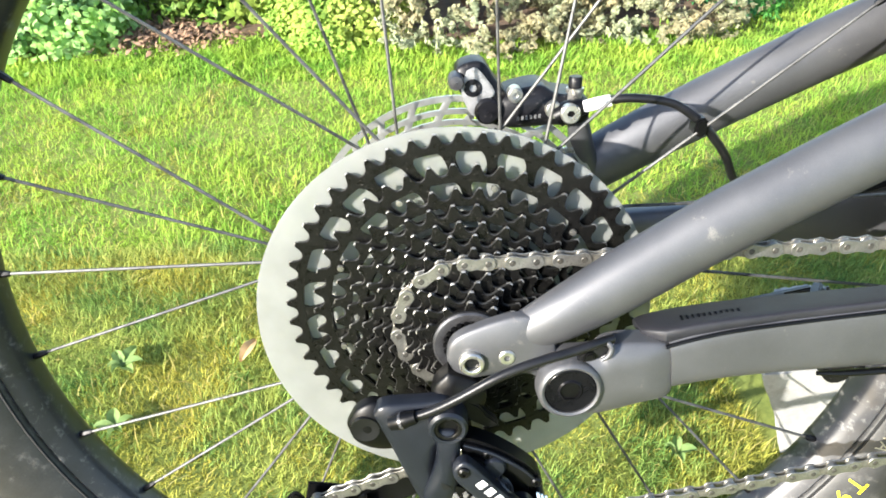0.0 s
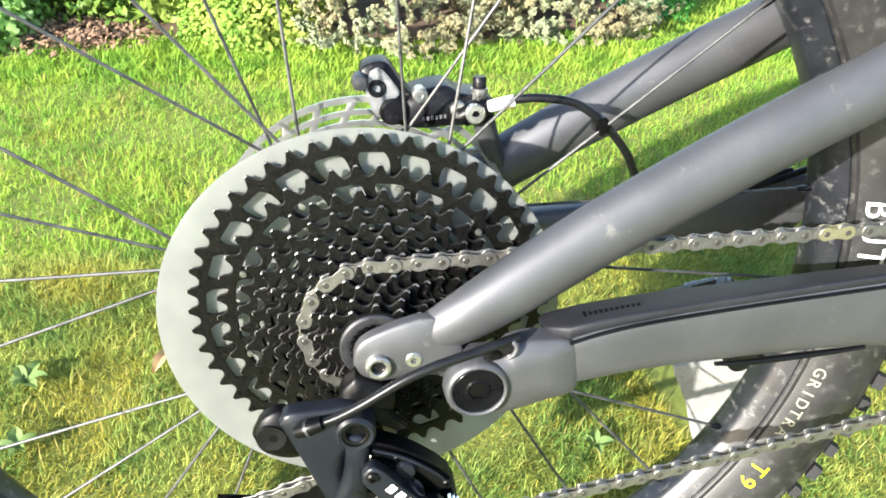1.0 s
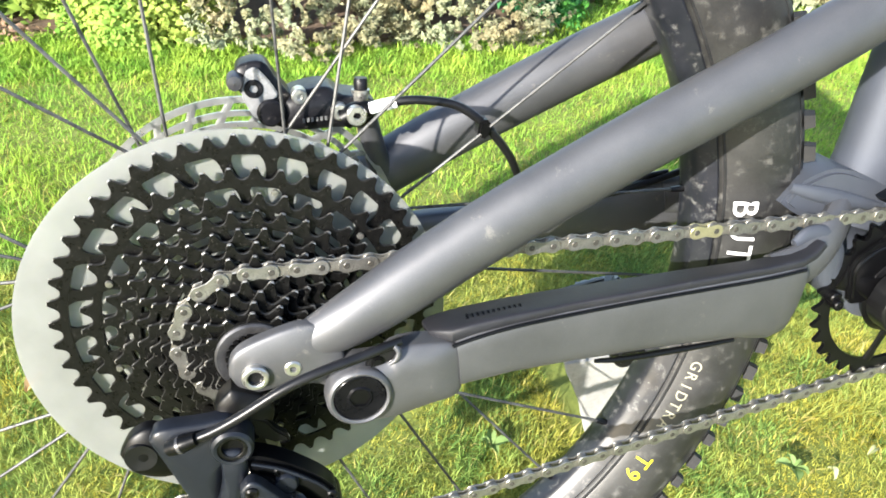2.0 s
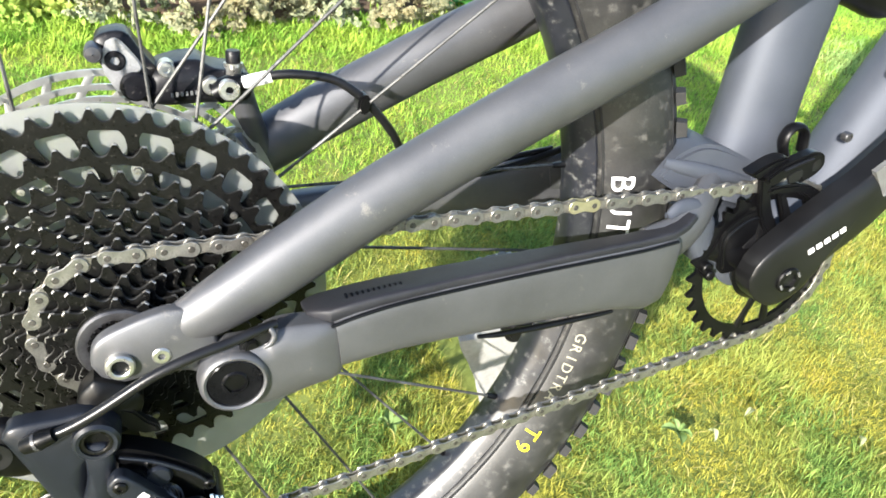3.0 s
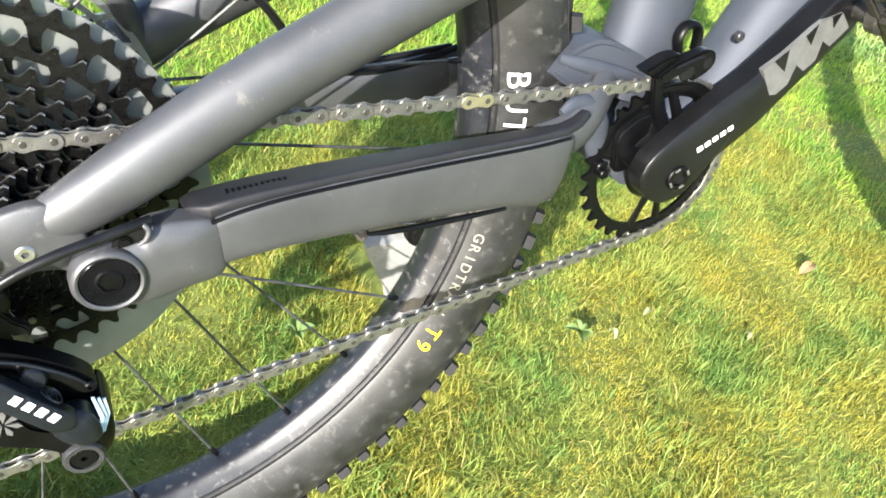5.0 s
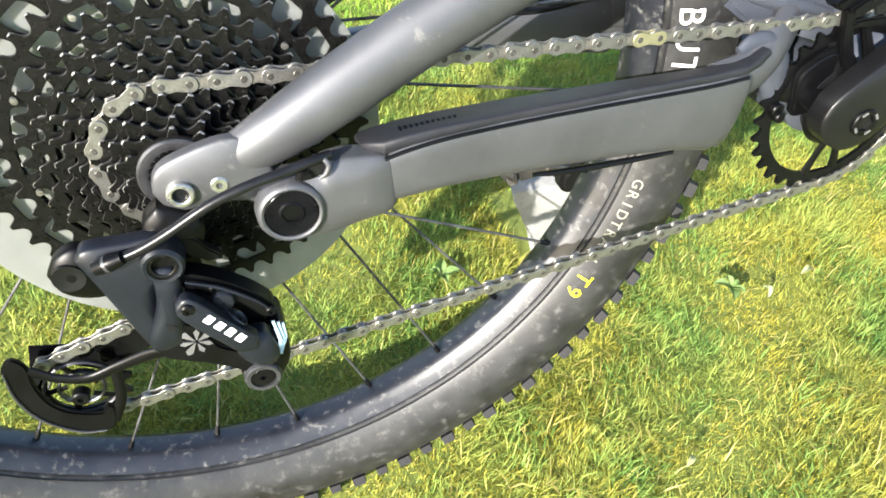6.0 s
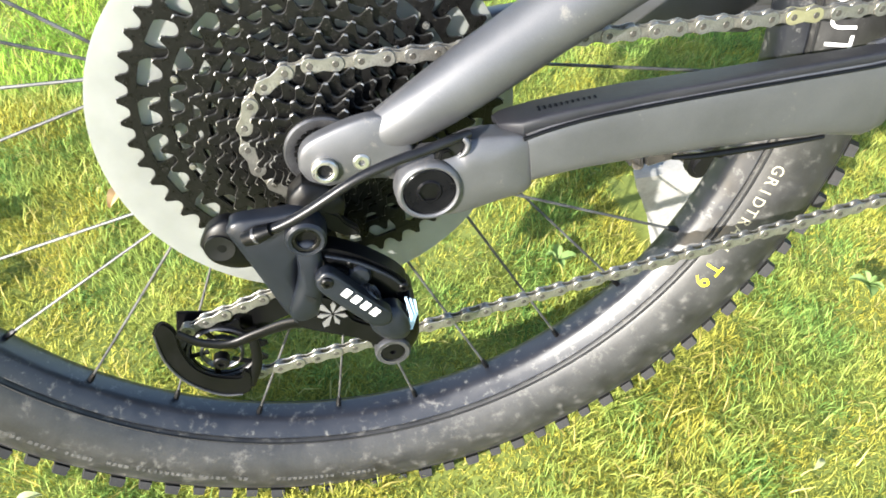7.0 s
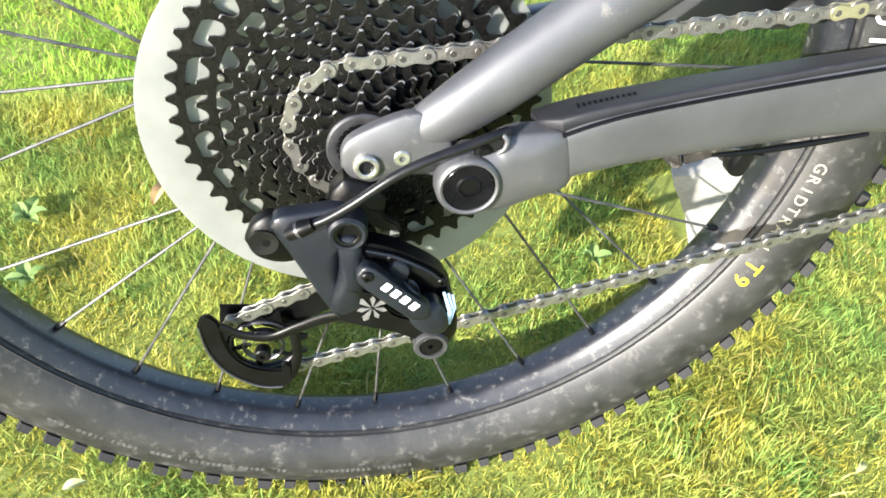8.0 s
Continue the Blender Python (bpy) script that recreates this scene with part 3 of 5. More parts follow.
# brake disc
rotor = part("brake_disc", ring_plate(circle(100, 120), circle(96, 120), 57.6, 59.4), ROTOR_STEEL, bike, "brushed slotted steel brake disc", smooth=False)
part("disc_track", ring_plate(circle(91.5, 120), circle(88, 120), 57.6, 59.4), ROTOR_STEEL, rotor, smooth=False)
part("disc_track", ring_plate(circle(84.5, 120), circle(81, 120), 57.6, 59.4), ROTOR_STEEL, rotor, smooth=False)
for k in range(27):
    a = radians(13.33 * k)
    part("disc_bridge", sweep([(97 * math.cos(a), 58.5, 97 * math.sin(a)), (80.5 * math.cos(a + 0.13), 58.5, 80.5 * math.sin(a + 0.13))], 2.6, 6, steps=1, flat=0.33), ROTOR_STEEL, rotor)
for k in range(6):
    a = radians(60 * k + 12)
    part("disc_arm", sweep([(82 * math.cos(a), 58.5, 82 * math.sin(a)), (60 * math.cos(a + 0.25), 58.5, 60 * math.sin(a + 0.25)), (24 * math.cos(a + 0.8), 58.5, 24 * math.sin(a + 0.8))],
         [3.4, 3.0, 3.4], 8, flat=0.3), BLACK_PART, rotor)
part("disc_hub", ring_plate(circle(30, 60), circle(20, 60), 57.6, 59.4), BLACK_PART, rotor, smooth=False)


# ---- frame ----
def loft_box(sections, n=20, power=0.45):
    """Rounded-box sections (centre x, y, z, half width y, half height, tilt degrees), lofted; in mm."""
    loops = []
    for x, y, z, hw, hh, tilt in sections:
        loop = []
        for k in range(n):
            a = 2 * math.pi * k / n
            c = math.copysign(abs(math.cos(a)) ** power, math.cos(a)) * hw
            s = math.copysign(abs(math.sin(a)) ** power, math.sin(a)) * hh
            t = radians(tilt)
            loop.append(mm(x - s * math.sin(t), y + c, z + s * math.cos(t)))
        loops.append(loop)
    return grid_faces(bmesh.new(), loops)


def leaned(bm, slope=0.2, hinge=-64):
    """Raise the outer side of a lofted stay, so that its top face leans inwards."""
    for v in bm.verts:
        v.co.z += slope * (hinge * 0.001 - v.co.y)
    return bm


for s in (-1, 1):
    near = s < 0
    fat, drop = (0, 0) if near else (2, 3)
    stay = part("seatstay", sweep([(x, y * s, z - drop) for x, y, z in ((10, 77.5, 6), (20, 78, 9.5), (32, 78.8, 14.2), (44, 79, 20.2), (56, 78.3, 26.9), (68, 77.2, 33.9), (84, 75.8, 43.4), (130, 73, 70.5), (200, 70, 107.5), (270, 67, 142), (335, 63, 176), (430, 58, 228))],
                                  [r + fat for r in (5, 8.5, 11.8, 14, 15.2, 16, 16.6, 17, 17.3, 17.3, 17, 16.5)], 24, flat=0.8), GREY_PAINT, bike, "satin grey seatstay tube")
    if near:
        stay_low = part("chainstay", leaned(loft_box([(101, -84, -8.5, 10, 14.5, 8), (107, -83, -6.6, 11.2, 15.4, 8), (130, -81, -2.4, 11.5, 17.1, 7), (160, -79, 0.6, 12, 18.6, 5), (200, -76.5, 2.3, 12, 19.7, 4), (240, -73.7, 3.9, 12, 21.1, 3),
                                                      (275, -71.3, 4.2, 11.5, 22.8, 1), (300, -69.3, 2.7, 11, 25.3, -3), (312, -68.3, 4, 10, 23, -5), (317, -67.5, 7, 8, 16, -6)], 40, 0.45)), GREY_PAINT, bike, "satin grey chainstay")
    else:
        stay_low = part("chainstay", loft_box([(101, 84, -10.5, 10, 16.2, 8), (130, 81, -7, 11.5, 16.3, 8), (175, 78, -2.5, 12, 16.3, 8), (235, 74, 4, 12, 18.5, 6), (280, 71, 7, 11.5, 22, 3), (304, 69, 8, 11, 24, -2), (318, 67, 12, 8, 17, -8)], 32, 0.62),
                        GREY_PAINT, bike, "satin grey chainstay")
    part("stay_root", sweep([(300, 64 * s, 16), (326, 60 * s, 22), (346, 52 * s, 36), (362, 40 * s, 46)], [15, 15, 14, 13], 16, flat=0.55), GREY_PAINT, stay_low)
    if near:
        near_stay, near_chainstay = stay, stay_low
        part("protector", leaned(loft_box([(87, -75, 7.5, 8, 2, 8), (90, -76, 8.3, 11, 2.8, 8), (97, -78, 8.5, 14.4, 4.5, 8), (110, -77.8, 11.6, 14.3, 3.9, 8), (130, -77.5, 14.6, 14.1, 3.5, 7), (160, -76.7, 17.8, 13.4, 3, 5), (200, -75.4, 20.7, 12.2, 3, 4), (235, -74.3, 23.2, 10.8, 3, 4),
                                           (285, -72, 26, 9, 3, 4), (310, -70, 28, 8, 3, 10), (322, -66, 31, 7.4, 3, 24), (331, -62, 36, 6.6, 2.6, 36)], 28, 0.42)), SOFT_RUBBER, stay_low, "ribbed black rubber chain slap protector")
        part("seam", sweep([(97, -93.3, 9.2), (110, -93.0, 12.9), (130, -92.2, 16.6), (160, -90.6, 19.4), (200, -88.0, 21.9), (240, -85.2, 23.6), (285, -81.6, 25.2), (312, -78.6, 27)], 1.1, 8), BLACK_PART, stay_low)
        # plain raised bars where the maker's mark stands
        for k in range(11):
            part("raised_mark", box((1.5, 0.7, 5.6 if k else 6.8), (107 + 2.9 * k, -83.5 + 0.1 * k, 18.9 + 0.31 * k), turn=Euler((radians(-78), radians(-6.5), 0)).to_matrix(), bevel=0.3), BLACK_PART, stay_low)
        part("bolted_strip", sweep([(182, -85.5, -15.5), (200, -84.5, -16.6), (240, -81.5, -16.8), (274, -79, -16.2)], [1.2, 1.9, 1.9, 1.2], 8), BLACK_PART, stay_low, "black cable cover strip")


# ---- rear pivot, dropout and axle ----
dropout = part("dropout", pillow([(-12.5, -1), (-12, 5.5), (-9.8, 10.5), (-5.5, 14.4), (2.5, 18.2), (13, 22), (22, 24), (31, 23.5), (38, 18), (43, 8), (44, -8), (40, -15), (32, -11), (22, -10), (8, -11), (-2, -12), (-8.5, -8)], -79, -88, 3), GREY_PAINT, bike, "grey dropout plate with the axle end")
part("axle_end", lathe([(3.9, -88.4), (3.9, -90.6), (4.4, -91), (5.8, -91), (6.5, -90.2), (6.6, -84)], 24), WORN_STEEL, dropout, "bright hollow axle end")
# shallow black disc: the shade down the hollow axle is in its colour
part("axle_hole_shade", lathe([(0.3, -88.6), (4.2, -88.6), (4.2, -84), (0.3, -84)], 6), HOSE, dropout)
part("hanger_bolt", bolt(4.3, -89.0, -85, 18.0, 2.2, 1.8, 1.2), WORN_STEEL, dropout, "bright hanger bolt")
yoke = part("pivot_yoke", pillow([(33.5, -12), (36, -2), (45, 4), (56, 5), (63, 6), (67, 9.5), (75, 11.5), (86, 11.5), (98, 10), (103, 4), (103.5, -8), (102, -21.5), (86, -26.5), (66, -32), (53, -31), (40, -27)], -80, -97, 5), GREY_PAINT, bike, "grey rear pivot yoke of the chainstay")
part("pivot_ring", lathe([(13.4, -98.6), (14.6, -99.2), (16.0, -98.4), (16.8, -96.5), (17.2, -90), (13.4, -90)], 48, centre=(49.5, 0, -12.5)), GREY_PAINT, yoke)
cap = part("pivot_cap", lathe([(6.0, -92), (6.0, -97.6), (11.0, -98.0), (12.4, -98.3), (13.3, -97.6), (13.3, -92)], 48, centre=(49.5, 0, -12.5)), GLOSS_CAP, yoke, "round black pivot cap")
part("pivot_bolt", bolt(6.6, -98.5, -92, 49.5, -12.5, 5.2, 6.0), GLOSS_CAP, cap)
# floor lies just under the cap; black stands in for a deep socket's shade
part("socket_shade", lathe([(0.2, -97.35), (5.9, -97.35), (5.9, -92.4), (0.2, -92.4)], 24, centre=(49.5, 0, -12.5)), BLACK_PART, cap)
part("port_lip", sweep([(62, -93, 15.5), (66.5, -95.6, 14.5), (68.6, -96.8, 11.5), (67.2, -97.2, 7.5), (64, -97, 5)], [0.8, 1.4, 1.5, 1.4, 0.8], 12), GREY_PAINT, yoke)
# nothing is cut here: a black plate paints the shade inside the opening
part("cable_port_shade", slab([(52.5, 4), (54, 8), (60, 12), (66, 13), (68, 10), (65.5, 6), (58, 4)], -95.5, -90, bevel=0.8, round_steps=3), HOSE, yoke, "black plate painting the shade in the cable opening")
part("cable_stop", slab([(55, 4.2), (56, 8.6), (59.5, 9.6), (61.5, 5.6)], -97.6, -95, bevel=0.8, round_steps=2), BLACK_PART, yoke)
part("gear_cable", sweep([(-38, -101, -25), (-24, -102.5, -20), (-9, -103, -12), (13, -103.5, 2), (31, -102.5, 9), (48, -100, 12.6), (59, -97.6, 14.8), (70, -92.5, 14.8)], [2.4, 2.5, 2.5, 2.5, 2.5, 2.5, 2.5, 2.3], 12), HOSE, bike, "black gear cable housing")

# mirrored far side, plain
part("dropout", slab([(-11, 0), (-8, 11), (14, 27), (48, 30), (78, 44), (88, 30), (60, -8), (40, -28), (5, -17)], 76, 84, bevel=2.5, round_steps=3), GREY_PAINT, bike)
part("pivot_yoke", slab([(34, -12), (44, 4), (84, 9), (108, 9), (106, -24), (66, -32), (40, -27)], 80, 96, bevel=3, round_steps=3), GREY_PAINT, bike)

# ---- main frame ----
# seat tube, down tube and bracket take the paint with shade mixed in
front = part("seat_tube", sweep([(412, 0, 20), (420, 0, 60), (424, 0, 105), (430, 0, 160), (440, 0, 240), (452, 0, 340)], [33, 32, 31, 31, 31, 31], 32, flat=0.75), SHADED_PAINT, bike, "satin seat tube, painted dark blue-grey for the shade on it")
down = part("down_tube", sweep([(440, 0, -28), (470, 0, -20), (512, 0, 5), (548, 0, 68), (592, 0, 146), (660, 0, 252), (760, 0, 380), (880, 0, 500)], [26, 34, 40, 40, 40, 40, 38, 34], 36, flat=0.8), SHADED_PAINT, bike, "satin down tube, painted blue-grey for the shade on it")
part("bottom_bracket_shell", lathe([(24, -38), (27, -36), (27, 36), (24, 38), (12, 38), (12, -38)], 40, centre=(414, 0, -13)), SHADED_PAINT, bike)
forging = part("pivot_forging", slab([(318, 52), (326, 61), (336, 68), (351, 72.5), (370, 69), (396, 58), (414, 46), (414, 36), (392, 34), (372, 42), (352, 38), (333, 43)], -40, 24, bevel=8, round_steps=4, segs=4), SHADED_PAINT, bike, "forged pivot bracket, painted blue-grey for the shade on it")
part("pivot_web", sweep([(316, -60, 34), (326, -58, 39), (340, -56, 35), (352, -52, 22), (360, -48, 4), (380, -44, -14)], [4, 6, 8, 9, 9, 10], 16, flat=0.6), SHADED_PAINT, forging)
part("pivot_rib", sweep([(322, -38, 62), (340, -41, 58), (362, -41.5, 53), (392, -41, 46)], [3, 5, 5, 3], 14, flat=0.6), SHADED_PAINT, forging)
part("main_pivot_cap", bolt(9, -45, -36, 402, 45, 3, 2), SHADED_PAINT, forging)
for x, z in ((482.5, 69.5), (508.5, 117)):
    part("bottle_bolt", bolt(3.6, -33.0, -28, x, z, 1.8, 1.5), MECH_GREY, down, "small dark steel bolt")
for pts in ([(590, 86), (596, 98), (611, 104), (603, 86)], [(604, 106), (610, 122), (622, 130), (618, 112)], [(620, 132), (628, 150), (640, 158), (634, 138)]):
    part("tube_decal", slab([(x - 30, z) for x, z in pts], -31.5, -30.6), BLUE_MARK, down, "pale blue decal patch", smooth=False)
part("shock_mount", sweep([(452, 4, 164), (480, 4, 168), (510, 4, 160), (528, 4, 158)], [9, 15, 15, 10], 16), BLACK_PART, bike, "black shock mount")

# ---- chainring, crank, guide ----
CX, CZ, CY = 414, -13, -52
ring_bm = ring_plate([(CX + x, CZ + z) for x, z in tooth_outline(30, 0.3)], circle(50.5, 420, CX, CZ, 0.3), CY - 1.4, CY + 1.4)
chainring = part("chainring", ring_bm, BLACK_PART, bike, "black narrow-wide chainring", smooth=False)
chainring.data.materials.append(WORN_GLINT_EDGE)
for a in (-96, -70, 15, 60, 112, 160):
    t = radians(a)
    wide = 13 if a in (112, 160) else 5
    part("spider_arm", sweep([(CX + 16 * math.cos(t), CY - 6, CZ + 16 * math.sin(t)), (CX + 34 * math.cos(t), CY - 3, CZ + 34 * math.sin(t)), (CX + 52 * math.cos(t), CY, CZ + 52 * math.sin(t))],
                            [wide * 0.8, wide * 0.6, wide * 0.75], 12, flat=0.35 if wide > 8 else 0.5), BLACK_PART, chainring)
part("spider_hub", lathe([(10, -64), (24, -60), (27, -54), (24, -48), (10, -46)], 36, centre=(CX, 0, CZ)), BLACK_PART, chainring)
part("ring_bolt", bolt(4.2, -58, -50, CX - 52, CZ + 4, 2.2, 1.5), BLACK_PART, chainring)
crank = part("crank_arm", pillow([(380, -9), (386, 6), (405, 23), (436, 46), (456, 60), (488, 90), (508, 110), (518, 117), (531, 115), (538, 103), (536, 91), (528, 82), (489, 41), (469, 20), (440, -3), (424, -25), (408, -32), (394, -28), (384, -19)], -63, -81, 3.2), BLACK_GLOSS, bike, "satin black crank arm with a pale end graphic")
part("crank_bolt", bolt(9.5, -81.4, -72, 411, -11, 5.6, 5), BLACK_PART, crank, "black crank bolt")
for a in (35, 120, 215, 300):
    t = radians(a)
    part("bolt_mark", box((4.0, 0.6, 1.5), (411 + 7.6 * math.cos(t), -81.7, -11 + 7.4 * math.sin(t)), turn=Euler((0, -t - 1.57, 0)).to_matrix()), GREY_MARK, crank)
for k in range(5):
    part("print_bar", box((4.6, 1.2, 3.8), (422 + 5.6 * k, -80.6, 10.2 + 3.3 * k), turn=Euler((0, radians(-30), 0)).to_matrix(), bevel=0.2), WHITE_MARK, crank)
graphic = part("end_graphic", slab([(455, 64), (470, 74), (495, 96), (512, 101), (524, 91), (500, 66), (476, 46), (470, 46)], -81.3, -77.5), GREY_MARK, crank, "pale grey angular graphic", smooth=False)
for pts in ([(463, 69.5), (473, 77), (476, 62)], [(484, 53), (495, 61.5), (486, 66)], [(484, 86), (492, 93.5), (492, 80)], [(503, 69), (512, 78), (503, 82)], [(503, 98.5), (511, 101), (508, 91)]):
    part("dark_wedge", slab(pts, -81.7, -81.2), BLACK_GLOSS, graphic, smooth=False)
guide = part("chain_guide", slab([(386, 56), (398, 64), (413, 69.5), (422, 72), (430, 69.5), (432, 63), (428, 57), (422, 53), (416, 51), (412, 56), (402, 55), (396, 51), (389, 51)], -62, -52, bevel=1.6, round_steps=3), BLACK_PART, bike, "black chain guide")
part("guide_slot", slab([(422, 66), (425.5, 67.5), (428, 64), (426, 60), (422.5, 59.5), (421, 62)], -62.4, -61.5, bevel=0.3, round_steps=3), HOSE, guide)
part("guide_groove", sweep([(398, -62.2, 61), (410, -62.3, 65.5), (420, -62.2, 68)], [0.8, 1.1, 0.8], 8), HOSE, guide)
part("guide_bar", slab([(377, 58), (393, 66.5), (404, 68), (407, 65), (396, 61), (384, 53.5)], -58, -46, bevel=1.4, round_steps=2), BLACK_PART, guide)
part("guide_window", slab([(402, 57), (409, 61), (414, 60), (413, 54), (405, 52)], -62.6, -61.2, bevel=0.4, round_steps=2), HOSE, guide)
part("guide_claw", slab([(391, 47), (395, 49.5), (410, 50.5), (419, 50), (430, 47), (440, 41), (445, 36), (442, 30), (438, 29), (432, 36), (424, 41), (416, 44), (402, 44.5), (394, 44)], -62, -52, bevel=1.5, round_steps=3), BLACK_PART, guide)
part("claw_end", slab([(436, 39), (444, 36.5), (442, 29.5), (437, 28.5), (434, 33)], -63, -50, bevel=1.2, round_steps=2), BLACK_PART, guide)
part("guide_leg", slab([(384, 54), (392, 53), (397, 39), (408, 17), (402, 14), (391, 31)], -60, -55, bevel=1.0, round_steps=3), BLACK_PART, guide)
part("guide_leg", slab([(402, 43), (408, 43), (418, 29), (425, 20), (418, 16), (410, 29)], -60, -55, bevel=1.0, round_steps=3), BLACK_PART, guide)
part("guide_plate", slab([(370, -10), (367, 12), (375, 24), (389, 31), (406, 26), (413, 14), (405, -4), (389, -13), (377, -15)], -56.5, -54.5, bevel=0.8, round_steps=3), BLACK_PART, guide)
part("plate_rim", sweep([(375, -56.8, -10), (371, -56.8, 10), (378, -56.8, 20), (390, -56.8, 26), (402, -56.8, 22)], [0.9, 1.3, 1.3, 1.3, 0.9], 8), BLACK_PART, guide)
part("plate_slot", slab([(384, -6), (388, 6), (398, 15), (402, 11), (394, 0), (388, -9)], -57.2, -56.2, bevel=0.4, round_steps=3), HOSE, guide)
part("guide_hook", sweep([(426, -33, 58), (421, -33, 70), (424, -33, 78), (432, -33, 80), (438, -33, 75), (440, -33, 62)], 2.6, 10, flat=1.8), BLACK_PART, guide)
part("guide_bolt", bolt(3.6, -61, -54, 363, -13, 1.6, 1.4), BLACK_PART, guide)
part("guide_bolt", bolt(2.4, -60, -55, 390, 52, 1.2, 1.0), BLACK_PART, guide)

# pedals: a platform with a cage round it, on an axle
def pedal(name, m, label):
    top = part(name, box((26, 92, 15), (0, -51, 0), bevel=4), SCUFFED, bike, label, at=m)
    part("pedal_axle", sweep([(0, 16, 0), (0, -8, 0)], 7, 16, side=(1, 0, 0)), SCUFFED, top)
    part("end_collar", lathe([(6, -7), (11, -6), (11, 2), (6, 3)], 20), SCUFFED, top)
    for x in (-45, 45):
        part("cage_rail", box((8, 78, 13), (x, -52, 0), bevel=1.6), SCUFFED, top)
        for y in (-10, -94):
            part("cage_corner", box((9, 22, 12), (x * 0.87, y, 0), turn=Euler((0, 0, radians(-32 if (x > 0) == (y > -50) else 32))).to_matrix(), bevel=1.6), SCUFFED, top)
    for y, w in ((-5, 74), (-52, 88), (-99, 74)):
        part("cage_bar", box((w, 8, 11), (0, y, 0), bevel=1.6), SCUFFED, top)
    for x in (-45, 45):
        for y in (-18, -40, -62, -84):
            for z in (-1, 1):
                part("grip_pin", sweep([(x, y, z * 5), (x, y, z * 10)], 1.4, 6, steps=1, side=(1, 0, 0)), MECH_GREY, top)
    return top


pedal("pedal", pose(0.530, -0.094, 0.102, 0, 36, 0), "scuffed black platform pedal")
far_crank = part("crank_arm", slab([(430, 2), (428, -26), (404, -58), (330, -118), (306, -139), (292, -140), (286, -128), (300, -108), (370, -38), (398, 4), (414, 10)], 66, 82, bevel=4, round_steps=3), BLACK_GLOSS, bike, "satin black crank arm")
pedal("pedal", pose(0.297, 0.092, -0.128, 4, 12, 180), "scuffed black platform pedal resting on the stone")

# ---- chain ----
def belt(wheels):
    """A line along wheels of (x, z, radius, turn): turn +1 runs anticlockwise round it."""
    joints = []
    n = len(wheels)
    for i in range(n):
        (x1, z1, r1, s1), (x2, z2, r2, s2) = wheels[i], wheels[(i + 1) % n]
        d = math.hypot(x2 - x1, z2 - z1)
        th = math.atan2(z2 - z1, x2 - x1) - math.asin((s2 * r2 - s1 * r1) / d)
        nx, nz = -math.sin(th), math.cos(th)
        joints.append(((x1 - s1 * r1 * nx, z1 - s1 * r1 * nz), (x2 - s2 * r2 * nx, z2 - s2 * r2 * nz)))
    line = []
    for i in range(n):
        x, z, r, s = wheels[i]
        p, q = joints[i - 1][1], joints[i][0]
        a0, a1 = math.atan2(p[1] - z, p[0] - x), math.atan2(q[1] - z, q[0] - x)
        sweep_by = (a1 - a0) % (2 * math.pi) if s > 0 else -((a0 - a1) % (2 * math.pi))
        for k in range(41):
            a = a0 + sweep_by * k / 40
            line.append(Vector((x + r * math.cos(a), z + r * math.sin(a))))
    return line + [line[0]]


def pins_along(line, pitch):
    total = sum((b - a).length for a, b in zip(line, line[1:]))
    count = round(total / pitch / 2) * 2
    step, out, acc, want = total / count, [], 0.0, 0.0
    for a, b in zip(line, line[1:]):
        d = (b - a).length
        while want < acc + d - 1e-9 and len(out) < count:
            out.append(a + (b - a) * ((want - acc) / d))
            want += step
        acc += d
    return out


def link_plate(bm, y0, y1, tall, waist):
    """A figure-of-eight link plate about the origin, pins at +-6.35."""
    pts = []
    for sgn in (1, -1):
        for k in range(9):
            a = radians(-115 + 230 * k / 8)
            pts.append((sgn * (6.35 + tall * math.cos(a)), sgn * tall * math.sin(a)))
        pts.append((0, sgn * waist))
    slab(pts, y0, y1, bm, bevel=0.25, segs=1)


